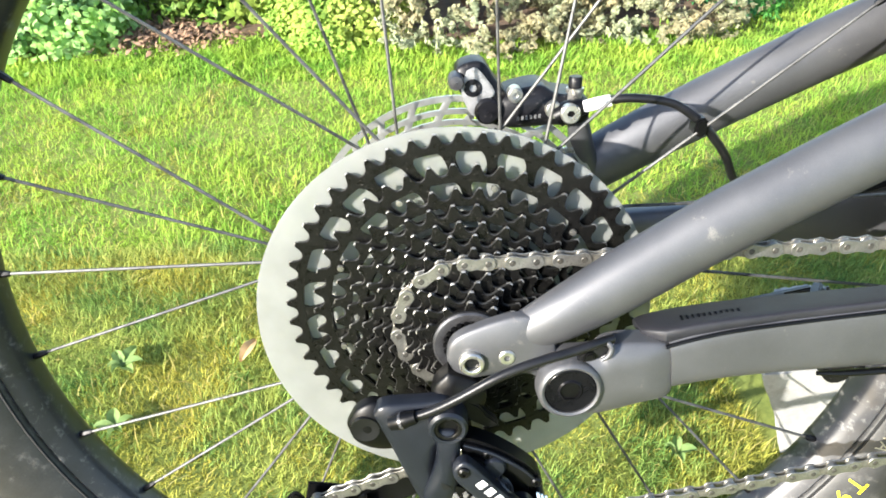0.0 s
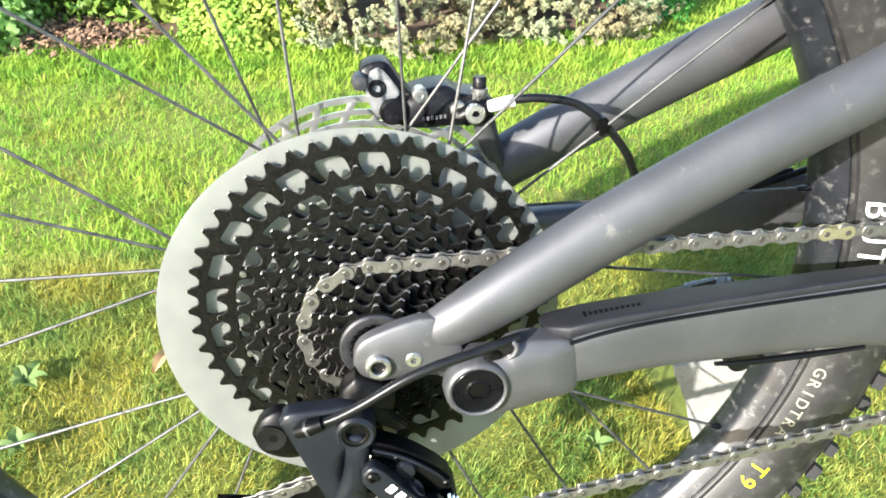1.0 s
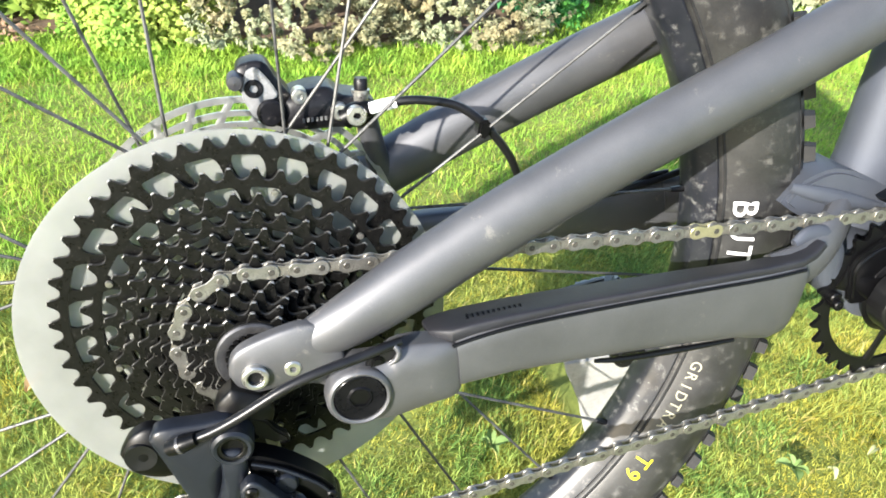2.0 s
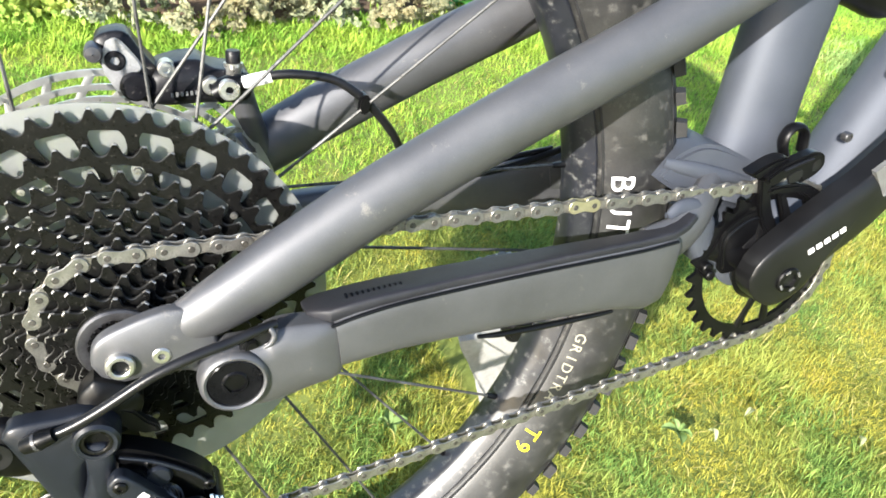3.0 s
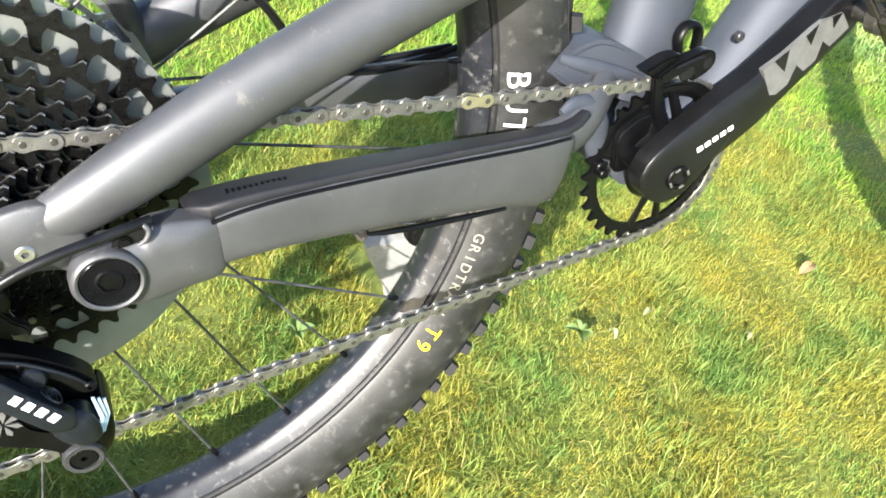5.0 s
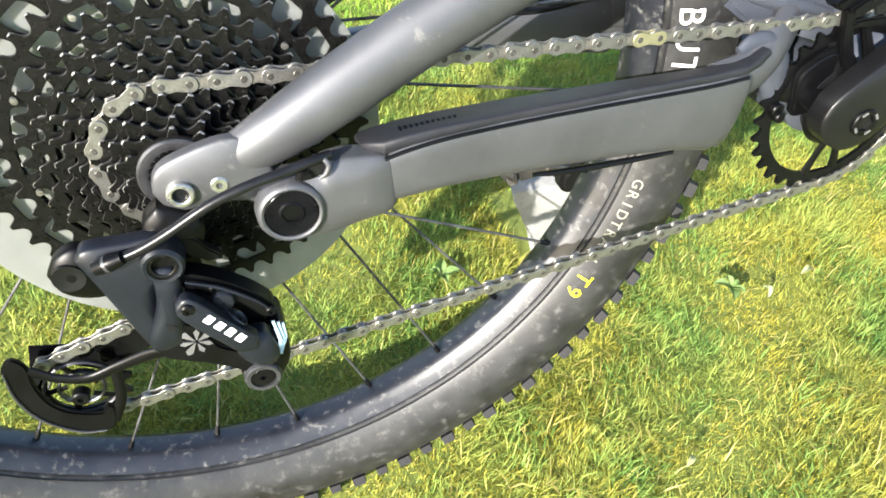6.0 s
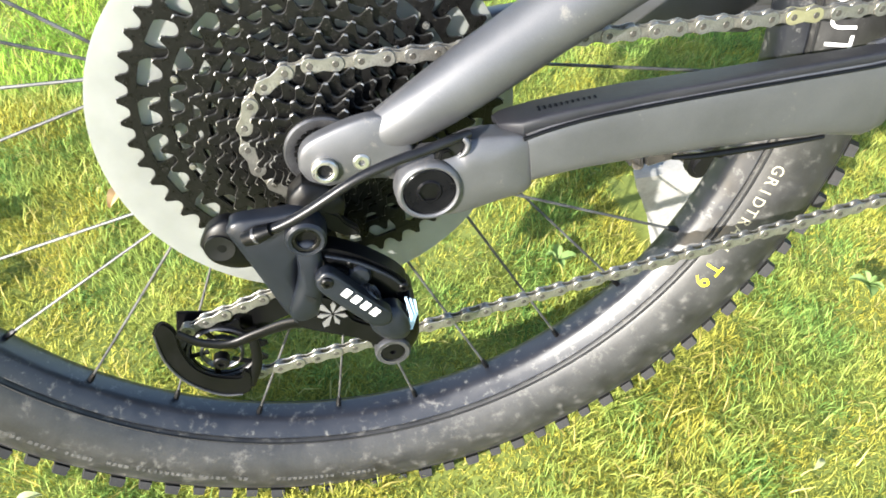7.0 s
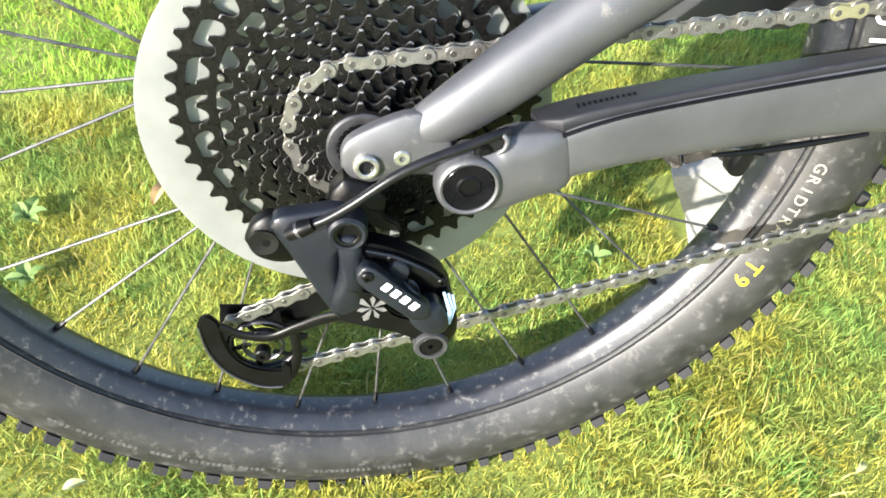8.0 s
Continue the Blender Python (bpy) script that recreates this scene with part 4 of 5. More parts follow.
def chain_links():
    CHAIN_Y = -52.8
    line = belt([(CX, CZ, pitch_radius(30), 1), (0, 0, pitch_radius(19), 1), (-17, -71, 23.5, -1), (-78, -147, 27, 1)])
    pins = pins_along(line, 12.7)
    rollers = bmesh.new()
    for p in pins:
        lathe([(0.3, -1.3), (3.8, -1.3), (3.8, 1.3), (0.3, 1.3)], 10, rollers, centre=(p.x, CHAIN_Y, p.y))
    chain = tagged(part("chain", rollers, CHAIN_STEEL, bike, "silver roller chain, lightly soiled"))
    outer = bmesh.new()
    for s in (-1, 1):
        link_plate(outer, s * 2.25 - 0.5, s * 2.25 + 0.5, 4.3, 3.0)
    inner = bmesh.new()
    for s in (-1, 1):
        link_plate(inner, s * 1.5 - 0.4, s * 1.5 + 0.4, 4.1, 2.7)
    made = {}
    n = len(pins)
    for i in range(n):
        p, q = pins[i], pins[(i + 1) % n]
        mid = (p + q) / 2
        a = math.atan2(q.y - p.y, q.x - p.x)
        m = Matrix.Translation(mm(mid.x, CHAIN_Y, mid.y)) @ Matrix.Rotation(-a, 4, "Y")
        kind = i % 2
        if kind in made:
            ob = shared("chain_link", made[kind], chain, m)
        else:
            ob = part("chain_link", (outer, inner)[kind], (CHAIN_STEEL, CHAIN_DARK)[kind], chain, at=m)
            made[kind] = ob.data
        if kind == 0 and (mid - Vector((262, 44))).length < 13:
            ob.data = ob.data.copy()
            ob.data.materials[0] = BRASS
            ob["label"] = "brassy quick link"
    # pin heads, joined: too small to pick apart
    heads = bmesh.new()
    for p in pins:
        lathe([(0.2, -3.0), (1.5, -3.0), (1.9, -2.7), (1.9, -2.4), (0.2, -2.4)], 8, heads, centre=(p.x, CHAIN_Y, p.y))
    tagged(part("pin_head", heads, PIN_STEEL, chain), kind="stuff")


chain_links()

# ---- rear derailleur ----
mech = part("rear_derailleur", pillow([(-51, -25), (-46, -19.5), (-27, -18.5), (-12, -18), (-9, -30), (-17, -44), (-20, -62), (-19, -82), (-21, -89), (-28, -85), (-37, -62), (-44, -43)], -88, -101, 4.5), MECH_BLACK, bike, "black rear derailleur with long cage")
part("hanger_knuckle", pillow([(-12, -6), (2, -12), (8, -22), (2, -36), (-10, -40), (-20, -32), (-20, -16)], -78, -92, 4), BLACK_PART, mech)
part("knuckle_ring", lathe([(7.2, -104.6), (8.8, -105), (10.2, -103.6), (10.6, -92), (7.2, -92)], 32, centre=(-13, 0, -29.5)), MECH_BLACK, mech)
part("knuckle_bolt", lathe([(5.2, -92), (5.2, -103.4), (5.8, -103.8), (7.3, -103.8), (7.3, -92)], 24, centre=(-13, 0, -29.5)), BLACK_STEEL, mech, "dark hollow bolt")
# blackest metal, to paint the shade that a deeper bore would have
part("knuckle_hole_shade", lathe([(0.2, -100.5), (5.2, -100.5), (5.2, -93), (0.2, -93)], 12, centre=(-13, 0, -29.5)), BLACK_PART, mech)
part("cable_wheel", pillow([(-66, -36), (-60, -26), (-50, -22), (-42, -30), (-38, -50), (-50, -53), (-62, -47)], -84, -94, 4), BLACK_PART, mech)
part("cable_wheel_hollow", lathe([(0.3, -93.6), (6.5, -94.4), (7.5, -94.6), (7.5, -92), (0.3, -92)], 24, centre=(-56, 0, -36)), HOSE, mech)
part("cable_collar", sweep([(-42, -101, -27), (-36, -102.5, -24), (-29, -103.5, -21)], [3.6, 4.2, 3.2], 14), BLACK_PART, mech, "black cable stop")
part("cable_collar_ring", sweep([(-36.8, -102.3, -24.4), (-35.4, -102.6, -23.8)], 4.5, 14, steps=1), MECH_GREY, mech)
part("arm", pillow([(-19, -32), (-8, -34), (-7, -54), (-9, -73), (-13, -83), (-24, -86), (-27, -76), (-20, -54)], -95, -106.5, 4.5), MECH_BLACK, mech)
part("arm_hole", slab([(-18, -62), (-14, -64), (-12, -67), (-16, -68)], -106.6, -105.4, bevel=0.3, round_steps=3), HOSE, mech)
outer_link = part("outer_link", pillow([(-11, -50), (-6.5, -45.5), (-1, -47.5), (10, -60.5), (20, -71.5), (26, -79), (24, -86), (16, -86), (12, -82), (-9, -58)], -105, -113, 1.6), MECH_BLACK, mech)
for k in range(4):
    part("print_bar", box((4.2, 0.5, 5.2), (3.6 + 4.5 * k, -113.2, -58.6 - 5.1 * k), turn=Euler((0, radians(48), 0)).to_matrix(), bevel=0.2), WHITE_MARK, outer_link)
part("link_pin", bolt(3.2, -113.8, -108, -5.5, -51, 1.4, 1), BLACK_STEEL, outer_link)
part("link_foot", pillow([(18, -80), (28, -79), (34, -86), (36, -98), (30, -104), (20, -100), (14, -90)], -98, -110, 4), MECH_BLACK, mech)
part("inner_body", slab([(-4, -52), (8, -56), (24, -67), (32, -76), (34, -94), (26, -104), (20, -96), (6, -78), (-4, -64)], -94, -72, bevel=3, round_steps=3), BLACK_PART, mech)
part("upper_link", slab([(-7, -41), (-2, -40), (12, -46.5), (28, -58.5), (36, -68), (35, -74), (29, -74), (20, -64), (6, -53.5), (-6, -48)], -101, -86, bevel=2.2, round_steps=3), BLACK_PART, mech)
part("link_ridge", sweep([(-5, -101.4, -42.5), (10, -101.6, -48.5), (26, -101.4, -60), (33, -101, -68)], [0.7, 1.0, 1.0, 0.7], 8), MECH_BLACK, mech)
part("limit_block", slab([(-6, -49), (2, -50), (7, -56), (4, -62), (-4, -60)], -104, -94, bevel=1.2, round_steps=2), BLACK_PART, mech)
for x, z in ((-1, -54.5), (3.5, -58)):
    part("limit_screw", bolt(2.0, -105.2, -100, x, z, 0.9, 0.8), MECH_GREY, mech)
part("spring_seat", lathe([(0.3, -104), (5.2, -103.6), (6.4, -102), (6.4, -94), (0.3, -94)], 20, centre=(11, 0, -57.5)), MECH_BLACK, mech)
part("lower_rail", sweep([(-2, -103, -60), (12, -103, -72), (28, -102, -88)], [2.4, 3, 2.4], 12), MECH_BLACK, mech)
part("knuckle_teeth", slab([(-3, -21), (4, -25), (8, -31), (13, -35), (14, -39), (7, -39), (0, -35), (-5, -29)], -92, -86, bevel=1.0), BLACK_PART, mech)
for k in range(6):
    t = k / 5
    part("spring_coil", lathe([(4.6, -0.7), (5.4, 0), (4.6, 0.7), (3.9, 0)], 18, centre=(0, 0, 0)), MECH_GREY, mech,
         at=Matrix.Translation(mm(9 + 9 * t, -102.5, -62.5 - 7 * t)) @ Matrix.Rotation(radians(90), 4, "Z") @ Matrix.Rotation(radians(-40), 4, "X"))
for x, z in ((34, -70), (8, -50), (22, -92)):
    part("pivot_pin", bolt(3.0, -102, -94, x, z, 1.2, 1), BLACK_PART, mech)
part("cage_knuckle", pillow([(20, -98), (30, -86), (39, -84), (42, -102), (39, -115), (29, -127), (18, -121), (14, -110)], -74, -104, 5), BLACK_PART, mech)
part("cage_bolt_ring", lathe([(7.0, -106.2), (9.2, -106.4), (10.2, -105), (10.2, -100), (7.0, -100)], 28, centre=(25.5, 0, -113.5)), MECH_GREY, mech, "grey ring round the cage bolt")
part("cage_bolt", bolt(7.0, -105.6, -100, 25.5, -113.5, 1.8, 2), BLACK_PART, mech)
for k in range(3):
    part("blue_stripe", slab([(33.5 + 2.4 * k, -74 - 2 * k), (35 + 2.4 * k, -74 - 2 * k), (38 + 1.4 * k, -88), (34.5 + 1.4 * k, -100), (33 + 1.4 * k, -100), (36 + 1.4 * k, -88)], -105.2 + 1.0 * k, -104.0 + 1.0 * k, bevel=0.1), BLUE_MARK, mech, "pale blue stripe", smooth=False)
part("badge_plate", slab([(-27, -79), (-23, -88), (-12, -94), (6, -102), (20, -111), (24, -104), (19, -94), (6, -86), (-2, -71), (-12, -66), (-16, -72)], -103.6, -96, bevel=1.5, round_steps=3), BLACK_PART, mech)
for k in range(7):
    a = radians(-20 + 51.4 * k)
    l = 8.4 if k % 2 else 6.4
    part("star_mark", slab([(-5 + 0.9 * math.cos(a), -80 + 0.9 * math.sin(a)), (-5 + l * math.cos(a - 0.24), -80 + l * math.sin(a - 0.24)), (-5 + (l + 2) * math.cos(a), -80 + (l + 2) * math.sin(a)), (-5 + l * math.cos(a + 0.24), -80 + l * math.sin(a + 0.24))], -104.3, -103.5), GREY_MARK, mech, smooth=False)
cage = part("cage", slab([(-112, -116), (-108, -109.5), (-103, -109), (-98.5, -117), (-98.5, -130), (-95.5, -144), (-89, -154), (-79, -159.5), (-69, -161.5), (-66, -156), (-61.5, -160), (-64, -174), (-71, -179), (-83, -177), (-95, -168), (-105, -156), (-111, -138)],
                          -64, -60.5, bevel=1.2, round_steps=3), BLACK_PART, mech, "black derailleur cage")
part("cage_lip", sweep([(-111, -64.4, -117), (-110, -64.4, -137), (-104, -64.4, -154.5), (-94, -64.4, -166.5), (-82, -64.4, -175), (-70, -64.4, -177)], [0.6, 0.9, 0.9, 0.9, 0.9, 0.6], 8), MECH_GREY, cage)
part("cage_arm", sweep([(-99, -62.5, -119), (-87, -63, -128), (-70, -64, -131.5), (-52, -66, -124), (-30, -72, -113), (-6, -84, -106), (18, -94, -106)], [3, 3.2, 3.4, 3.6, 4.4, 5, 5], 12, flat=0.5), BLACK_PART, cage)
part("cage_brace", sweep([(-64, -62, -172), (-57, -62, -152), (-56, -62, -130)], [3.0, 3.4, 3.0], 10, flat=0.5), BLACK_PART, cage)
part("inner_cage", slab([(-100, -116), (-60, -120), (-20, -104), (8, -96), (20, -110), (-20, -124), (-56, -140), (-58, -150), (-72, -140), (-92, -134), (-106, -150)], -47, -44.5, bevel=0.8, round_steps=3), BLACK_PART, mech)
for x, z, n in ((-78, -147, 13), (-17, -71, 11)):
    r = pitch_radius(n) + 1
    b = ring_plate([(x + p, z + q) for p, q in tooth_outline(n, 0.1, 2.2)], circle(r - 9 if n == 13 else 9, n * 14, x, z, 0.1), -53.8, -51.8)
    p_ob = part("jockey_wheel", b, BLACK_PART, mech, "black jockey wheel", smooth=False)
    part("wheel_bolt", bolt(5, -65, -58, x, z, 2, 1.5), BLACK_PART, p_ob)
for k in range(5):
    a = radians(72 * k + 20)
    part("pulley_spoke", sweep([(-78 + 8 * math.cos(a), -54.4, -147 + 8 * math.sin(a)), (-78 + 20 * math.cos(a + 0.3), -54.4, -147 + 20 * math.sin(a + 0.3))], 2.0, 8, steps=1, flat=0.5), BLACK_PART, cage)
for r in (12.5, 20.5):
    part("pulley_face", lathe([(r - 0.9, -55.2), (r, -56), (r + 0.9, -55.2), (r + 0.9, -52), (r - 0.9, -52)], 36, centre=(-78, 0, -147)), MECH_GREY, cage)

# ---- brake ----
caliper = part("brake_caliper", pillow([(14, 88), (31, 83), (54, 84), (78, 85), (79, 100), (60, 104), (50, 109), (33, 106), (22, 100)], 70, 36, 6), CALIPER, bike, "black hydraulic brake caliper")
part("caliper_head", pillow([(-2, 110), (0, 121), (14, 124), (22, 114), (30, 102), (26, 90), (16, 88), (8, 97)], 62, 38, 4), CALIPER, caliper, "grey caliper head")
part("caliper_face", slab([(5, 119.6), (10, 121.5), (14.8, 117.2), (21.8, 107), (19, 102.8), (11.5, 99.6), (9, 92.5), (4.7, 98.4), (1.9, 106), (2.6, 113)], 36.6, 39, bevel=0.8, round_steps=3), CAST_GREY, caliper, "scratched silver-grey face plate")
part("caliper_bolt", bolt(5.4, 35.2, 44, 8.6, 109.6, 2.4, 3), CALIPER, caliper)
part("piston_cap", lathe([(0.3, 33.5), (6.5, 33.7), (8, 35), (8.4, 44), (0.3, 44)], 28, centre=(17.5, 0, 95.5)), CALIPER, caliper, "round black piston cap")
part("mount_knob", lathe([(0.3, 30), (3.9, 30.5), (4.8, 33), (4.8, 44), (0.3, 44)], 20, centre=(-1.5, 0, 114)), MECH_GREY, caliper)
part("small_bolt", bolt(4.6, 34, 44, 34, 105, 2.0, 2), WORN_STEEL, caliper)
part("small_bolt", bolt(5.0, 31, 40, 57, 96, 2.0, 2), WORN_STEEL, caliper)
part("banjo_bolt", bolt(6.0, 24, 34, 66, 95.5, 2.4, 2), WORN_STEEL, caliper, "bright banjo bolt")
part("banjo", sweep([(60, 34, 92), (68, 31, 97), (76, 29, 99)], [7, 6, 4.5], 14), BLACK_PART, caliper)
part("bleed_nipple", lathe([(0.3, -6), (4.2, -6), (4.4, -2), (5.4, 0), (5.4, 2), (0.3, 2)], 18), WORN_STEEL, caliper, "bright bleed nipple",
     at=Matrix.Translation(mm(70, 38, 106)) @ Matrix.Rotation(radians(90), 4, "X"))
part("nipple_cap", lathe([(0.3, 2.2), (4.2, 2.2), (4.2, 8), (3.6, 9), (0.3, 9)], 18), CALIPER, caliper,
     at=Matrix.Translation(mm(70, 38, 106)) @ Matrix.Rotation(radians(90), 4, "X"))
for k in range(6):
    part("print_bar", box((1.5, 0.4, 2.4), (36 + 2.6 * k, 35.7, 90.5 + 0.25 * k)), GREY_MARK, caliper)
part("brake_mount", sweep([(76, 56, 86), (80, 60, 70), (86, 66, 52), (92, 70, 36)], [7, 7.5, 8, 8], 16), GREY_PAINT, bike, "grey caliper mount")
hose = part("brake_hose", sweep([(76, 27, 100), (92, 23, 104.5), (106, 21, 105), (124, 20, 102), (138, 19, 93.5), (150, 20, 82), (163, 26, 66), (176, 38, 46), (196, 52, 28), (222, 60, 21.5), (252, 60, 23), (287, 60, 31), (330, 58, 46)],
                               2.7, 12), HOSE, bike, "black brake hose")
part("hose_crimp", sweep([(74, 27.5, 99.2), (80, 26, 101), (89, 24, 103.6)], [3.6, 3.8, 3.6], 12), WHITE_MARK, hose, "white hose sleeve")
part("hose_clip", slab([(137, 85), (138, 92), (143, 94), (146, 88), (142, 82)], 14, 26, bevel=1.5, round_steps=2), BLACK_PART, bike, "black hose clip on the stay")
part("cable", sweep([(215, 64, 27), (250, 64, 29), (300, 62, 37)], 2.4, 10), HOSE, bike)


# ---- tyre writing ----
SECTION = [Vector((r, y, 0)) for r, y in tyre_profile(354, 33)[:13]]


def on_section(start_r, up, out):
    """Radius and y on the near sidewall, up mm outwards from start_r along the rubber, out mm proud of it."""
    travel = 0.0
    base = None
    steps = []
    for a, b in zip(SECTION, SECTION[1:]):
        steps.append((travel, a, b))
        if base is None and b.x >= start_r:
            base = travel + (b - a).length * (start_r - a.x) / (b.x - a.x)
        travel += (b - a).length
    want = max(0.0, base + up)
    for s0, a, b in steps:
        d = (b - a).normalized()
        if want <= s0 + (b - a).length or b is SECTION[-1]:
            p = a + d * (want - s0)
            return p.x + d.y * out, p.y - d.x * out
    return start_r, -33


def side_letters(text, r, start, step, height, material, out=0.25):
    """Letters laid round the near sidewall, their tops outwards."""
    for k, ch in enumerate(text):
        a = radians(start + step * k)
        ob = lettering(ch, height, material, rear_tyre, Matrix(), "tyre_letter", thick=0.12)
        for v in ob.data.vertices:
            rr, yy = on_section(r, v.co.y * 1000, out + v.co.z * 1000)
            b = a - v.co.x * 1000 / rr
            v.co = mm(rr * math.cos(b), yy, rr * math.sin(b))


def side_bars(r, start, end, step, height, width, seed):
    """Small raised marks whose writing is worn away."""
    rng = random.Random(seed)
    a = start
    while a < end:
        if rng.random() < 0.84:
            bm = bmesh.new()
            w = width * rng.uniform(0.5, 1.0)
            loop = []
            for u, v in ((-0.5, -0.5), (0.5, -0.5), (0.5, 0.5), (-0.5, 0.5)):
                rr, yy = on_section(r, v * height, 0.3)
                b = radians(a) - u * w / rr
                loop.append(mm(rr * math.cos(b), yy, rr * math.sin(b)))
            low = [p + Vector((0, 0.0008, 0)) for p in loop]
            grid_faces(bm, [low, loop])
            part("raised_mark", bm, RUBBER_MARK, rear_tyre, smooth=False)
        a += step


side_letters("BUT", 304.5, 8.5, -3.0, 15, WHITE_MARK)
side_letters("GRIDTRAIL", 302.5, -14.1, -1.6, 7.5, TAN_MARK)
side_letters("T9", 305.5, -29.8, -2.4, 11.5, YELLOW_MARK)
side_bars(323, -138, -106, 0.75, 3.4, 3.2, 5)
side_bars(323, -102, -87, 0.75, 3.4, 3.2, 6)


# ---- front wheel and fork ----
FX, FZ = 1272, 18
front_tyre = wheel_tyre(bike, 371, 33, "tyre", "dusty black knobbly front tyre")
front_tyre.matrix_local = Matrix.Translation(mm(FX, 0, FZ))
front_rim = wheel_rim(bike, 296, 309, 18.5, "rim", "black front rim")
front_rim.matrix_local = Matrix.Translation(mm(FX, 0, FZ))
part("hub_shell", lathe([(6, -50), (24, -34), (26, -30), (14, -24), (12, 24), (26, 30), (24, 34), (6, 50)], 32), BLACK_PART, front_rim)
for k in range(28):
    a = radians(6 + 360 / 28 * k)
    s = -1 if k % 2 else 1
    h = a + (1 if (k // 2) % 2 else -1) * radians(74)
    part("spoke", sweep([(25 * math.cos(h), 30 * s, 25 * math.sin(h)), (297 * math.cos(a), 2 * s, 297 * math.sin(a))], 1.0, 6, steps=1), SPOKE_STEEL, front_rim)
part("head_tube", sweep([(862, 0, 470), (900, 0, 520), (842, 0, 640)], [34, 34, 28], 24), GREY_PAINT, bike)
for s in (-1, 1):
    part("fork_leg", sweep([(FX + 6, 64 * s, FZ - 4), (FX - 40, 68 * s, FZ + 90), (1080, 68 * s, 260), (960, 66 * s, 470)], [16, 21, 21, 18], 20), BLACK_GLOSS, bike, "black suspension fork leg")
part("fork_crown", sweep([(950, -74, 484), (946, 0, 498), (950, 74, 484)], [22, 26, 22], 20, side=(1, 0, 0)), BLACK_GLOSS, bike)


# ---- stone under the far pedal ----
def rough_block(size, seed, name, material, label, category, m):
    """A squared stone with chipped, uneven faces; z up from its foot; metres."""
    bm = bmesh.new()
    bmesh.ops.create_cube(bm, size=1.0)
    bmesh.ops.subdivide_edges(bm, edges=bm.edges[:], cuts=12, use_grid_fill=True)
    for v in bm.verts:
        p = v.co.copy()
        d = Vector([math.copysign(abs(2 * c) ** 6, c) for c in p])
        n = p.normalized()
        p = p - n * 0.03 * max(0.0, (sum(abs(c) > 0.46 for c in p) - 1)) * (0.6 + noise.noise(p * 6 + Vector((seed, 0, 0))))
        q = Vector((p.x * size[0], p.y * size[1], (p.z + 0.5) * size[2]))
        v.co = q + n * 0.004 * noise.noise(q * 18 + Vector((seed, 1, 2)))
    ob = part(name, bm, material, None, at=m)
    return tagged(ob, label, category)


block = rough_block((0.128, 0.128, 0.143), 4, "stone_block", STONE, "pale weathered stone block on the grass, narrower at its foot", "stone", pose(0.341, 0.182, -0.011, 0, 0, 3))
for v in block.data.vertices:
    side = min(1.0, max(0.0, 0.5 - v.co.x / 0.128))
    v.co.x += side * (0.06 * (1 - v.co.z / 0.143) + 0.07 * (v.co.y / 0.128 + 0.5))


# ---- plants ----
def leaf_mesh(name, places, sizes, normals, rng, material, parent, label, curl=0.25, wide=0.5):
    """Leaves as bent four-point blades, one joined mesh."""
    n = len(places)
    nrm = normals + rng.normal(0, 0.45, (n, 3))
    nrm /= np.linalg.norm(nrm, axis=1, keepdims=True)
    ref = rng.normal(0, 1, (n, 3))
    u = np.cross(nrm, ref)
    u /= np.linalg.norm(u, axis=1, keepdims=True)
    w = np.cross(nrm, u)
    ln = sizes[:, None]
    verts = np.stack([places - u * ln * 0.5, places + w * ln * wide * 0.5 + nrm * ln * curl * 0.2, places + u * ln * 0.5 - nrm * ln * curl, places - w * ln * wide * 0.5 + nrm * ln * curl * 0.2], 1)
    base = (np.arange(n) * 4)[:, None]
    tris = np.concatenate([base + [0, 1, 3], base + [1, 2, 3]], 1).reshape(-1).astype(np.int32)
    me = bpy.data.meshes.new(name)
    me.vertices.add(n * 4)
    me.vertices.foreach_set("co", verts.reshape(-1))
    me.loops.add(len(tris))
    me.loops.foreach_set("vertex_index", tris)
    me.polygons.add(len(tris) // 3)
    me.polygons.foreach_set("loop_start", np.arange(0, len(tris), 3, dtype=np.int32))
    me.update(calc_edges=True)
    me.materials.append(material)
    ob = new(name, me)
    ob.parent = parent
    tagged(ob, label, kind="stuff")
    return ob


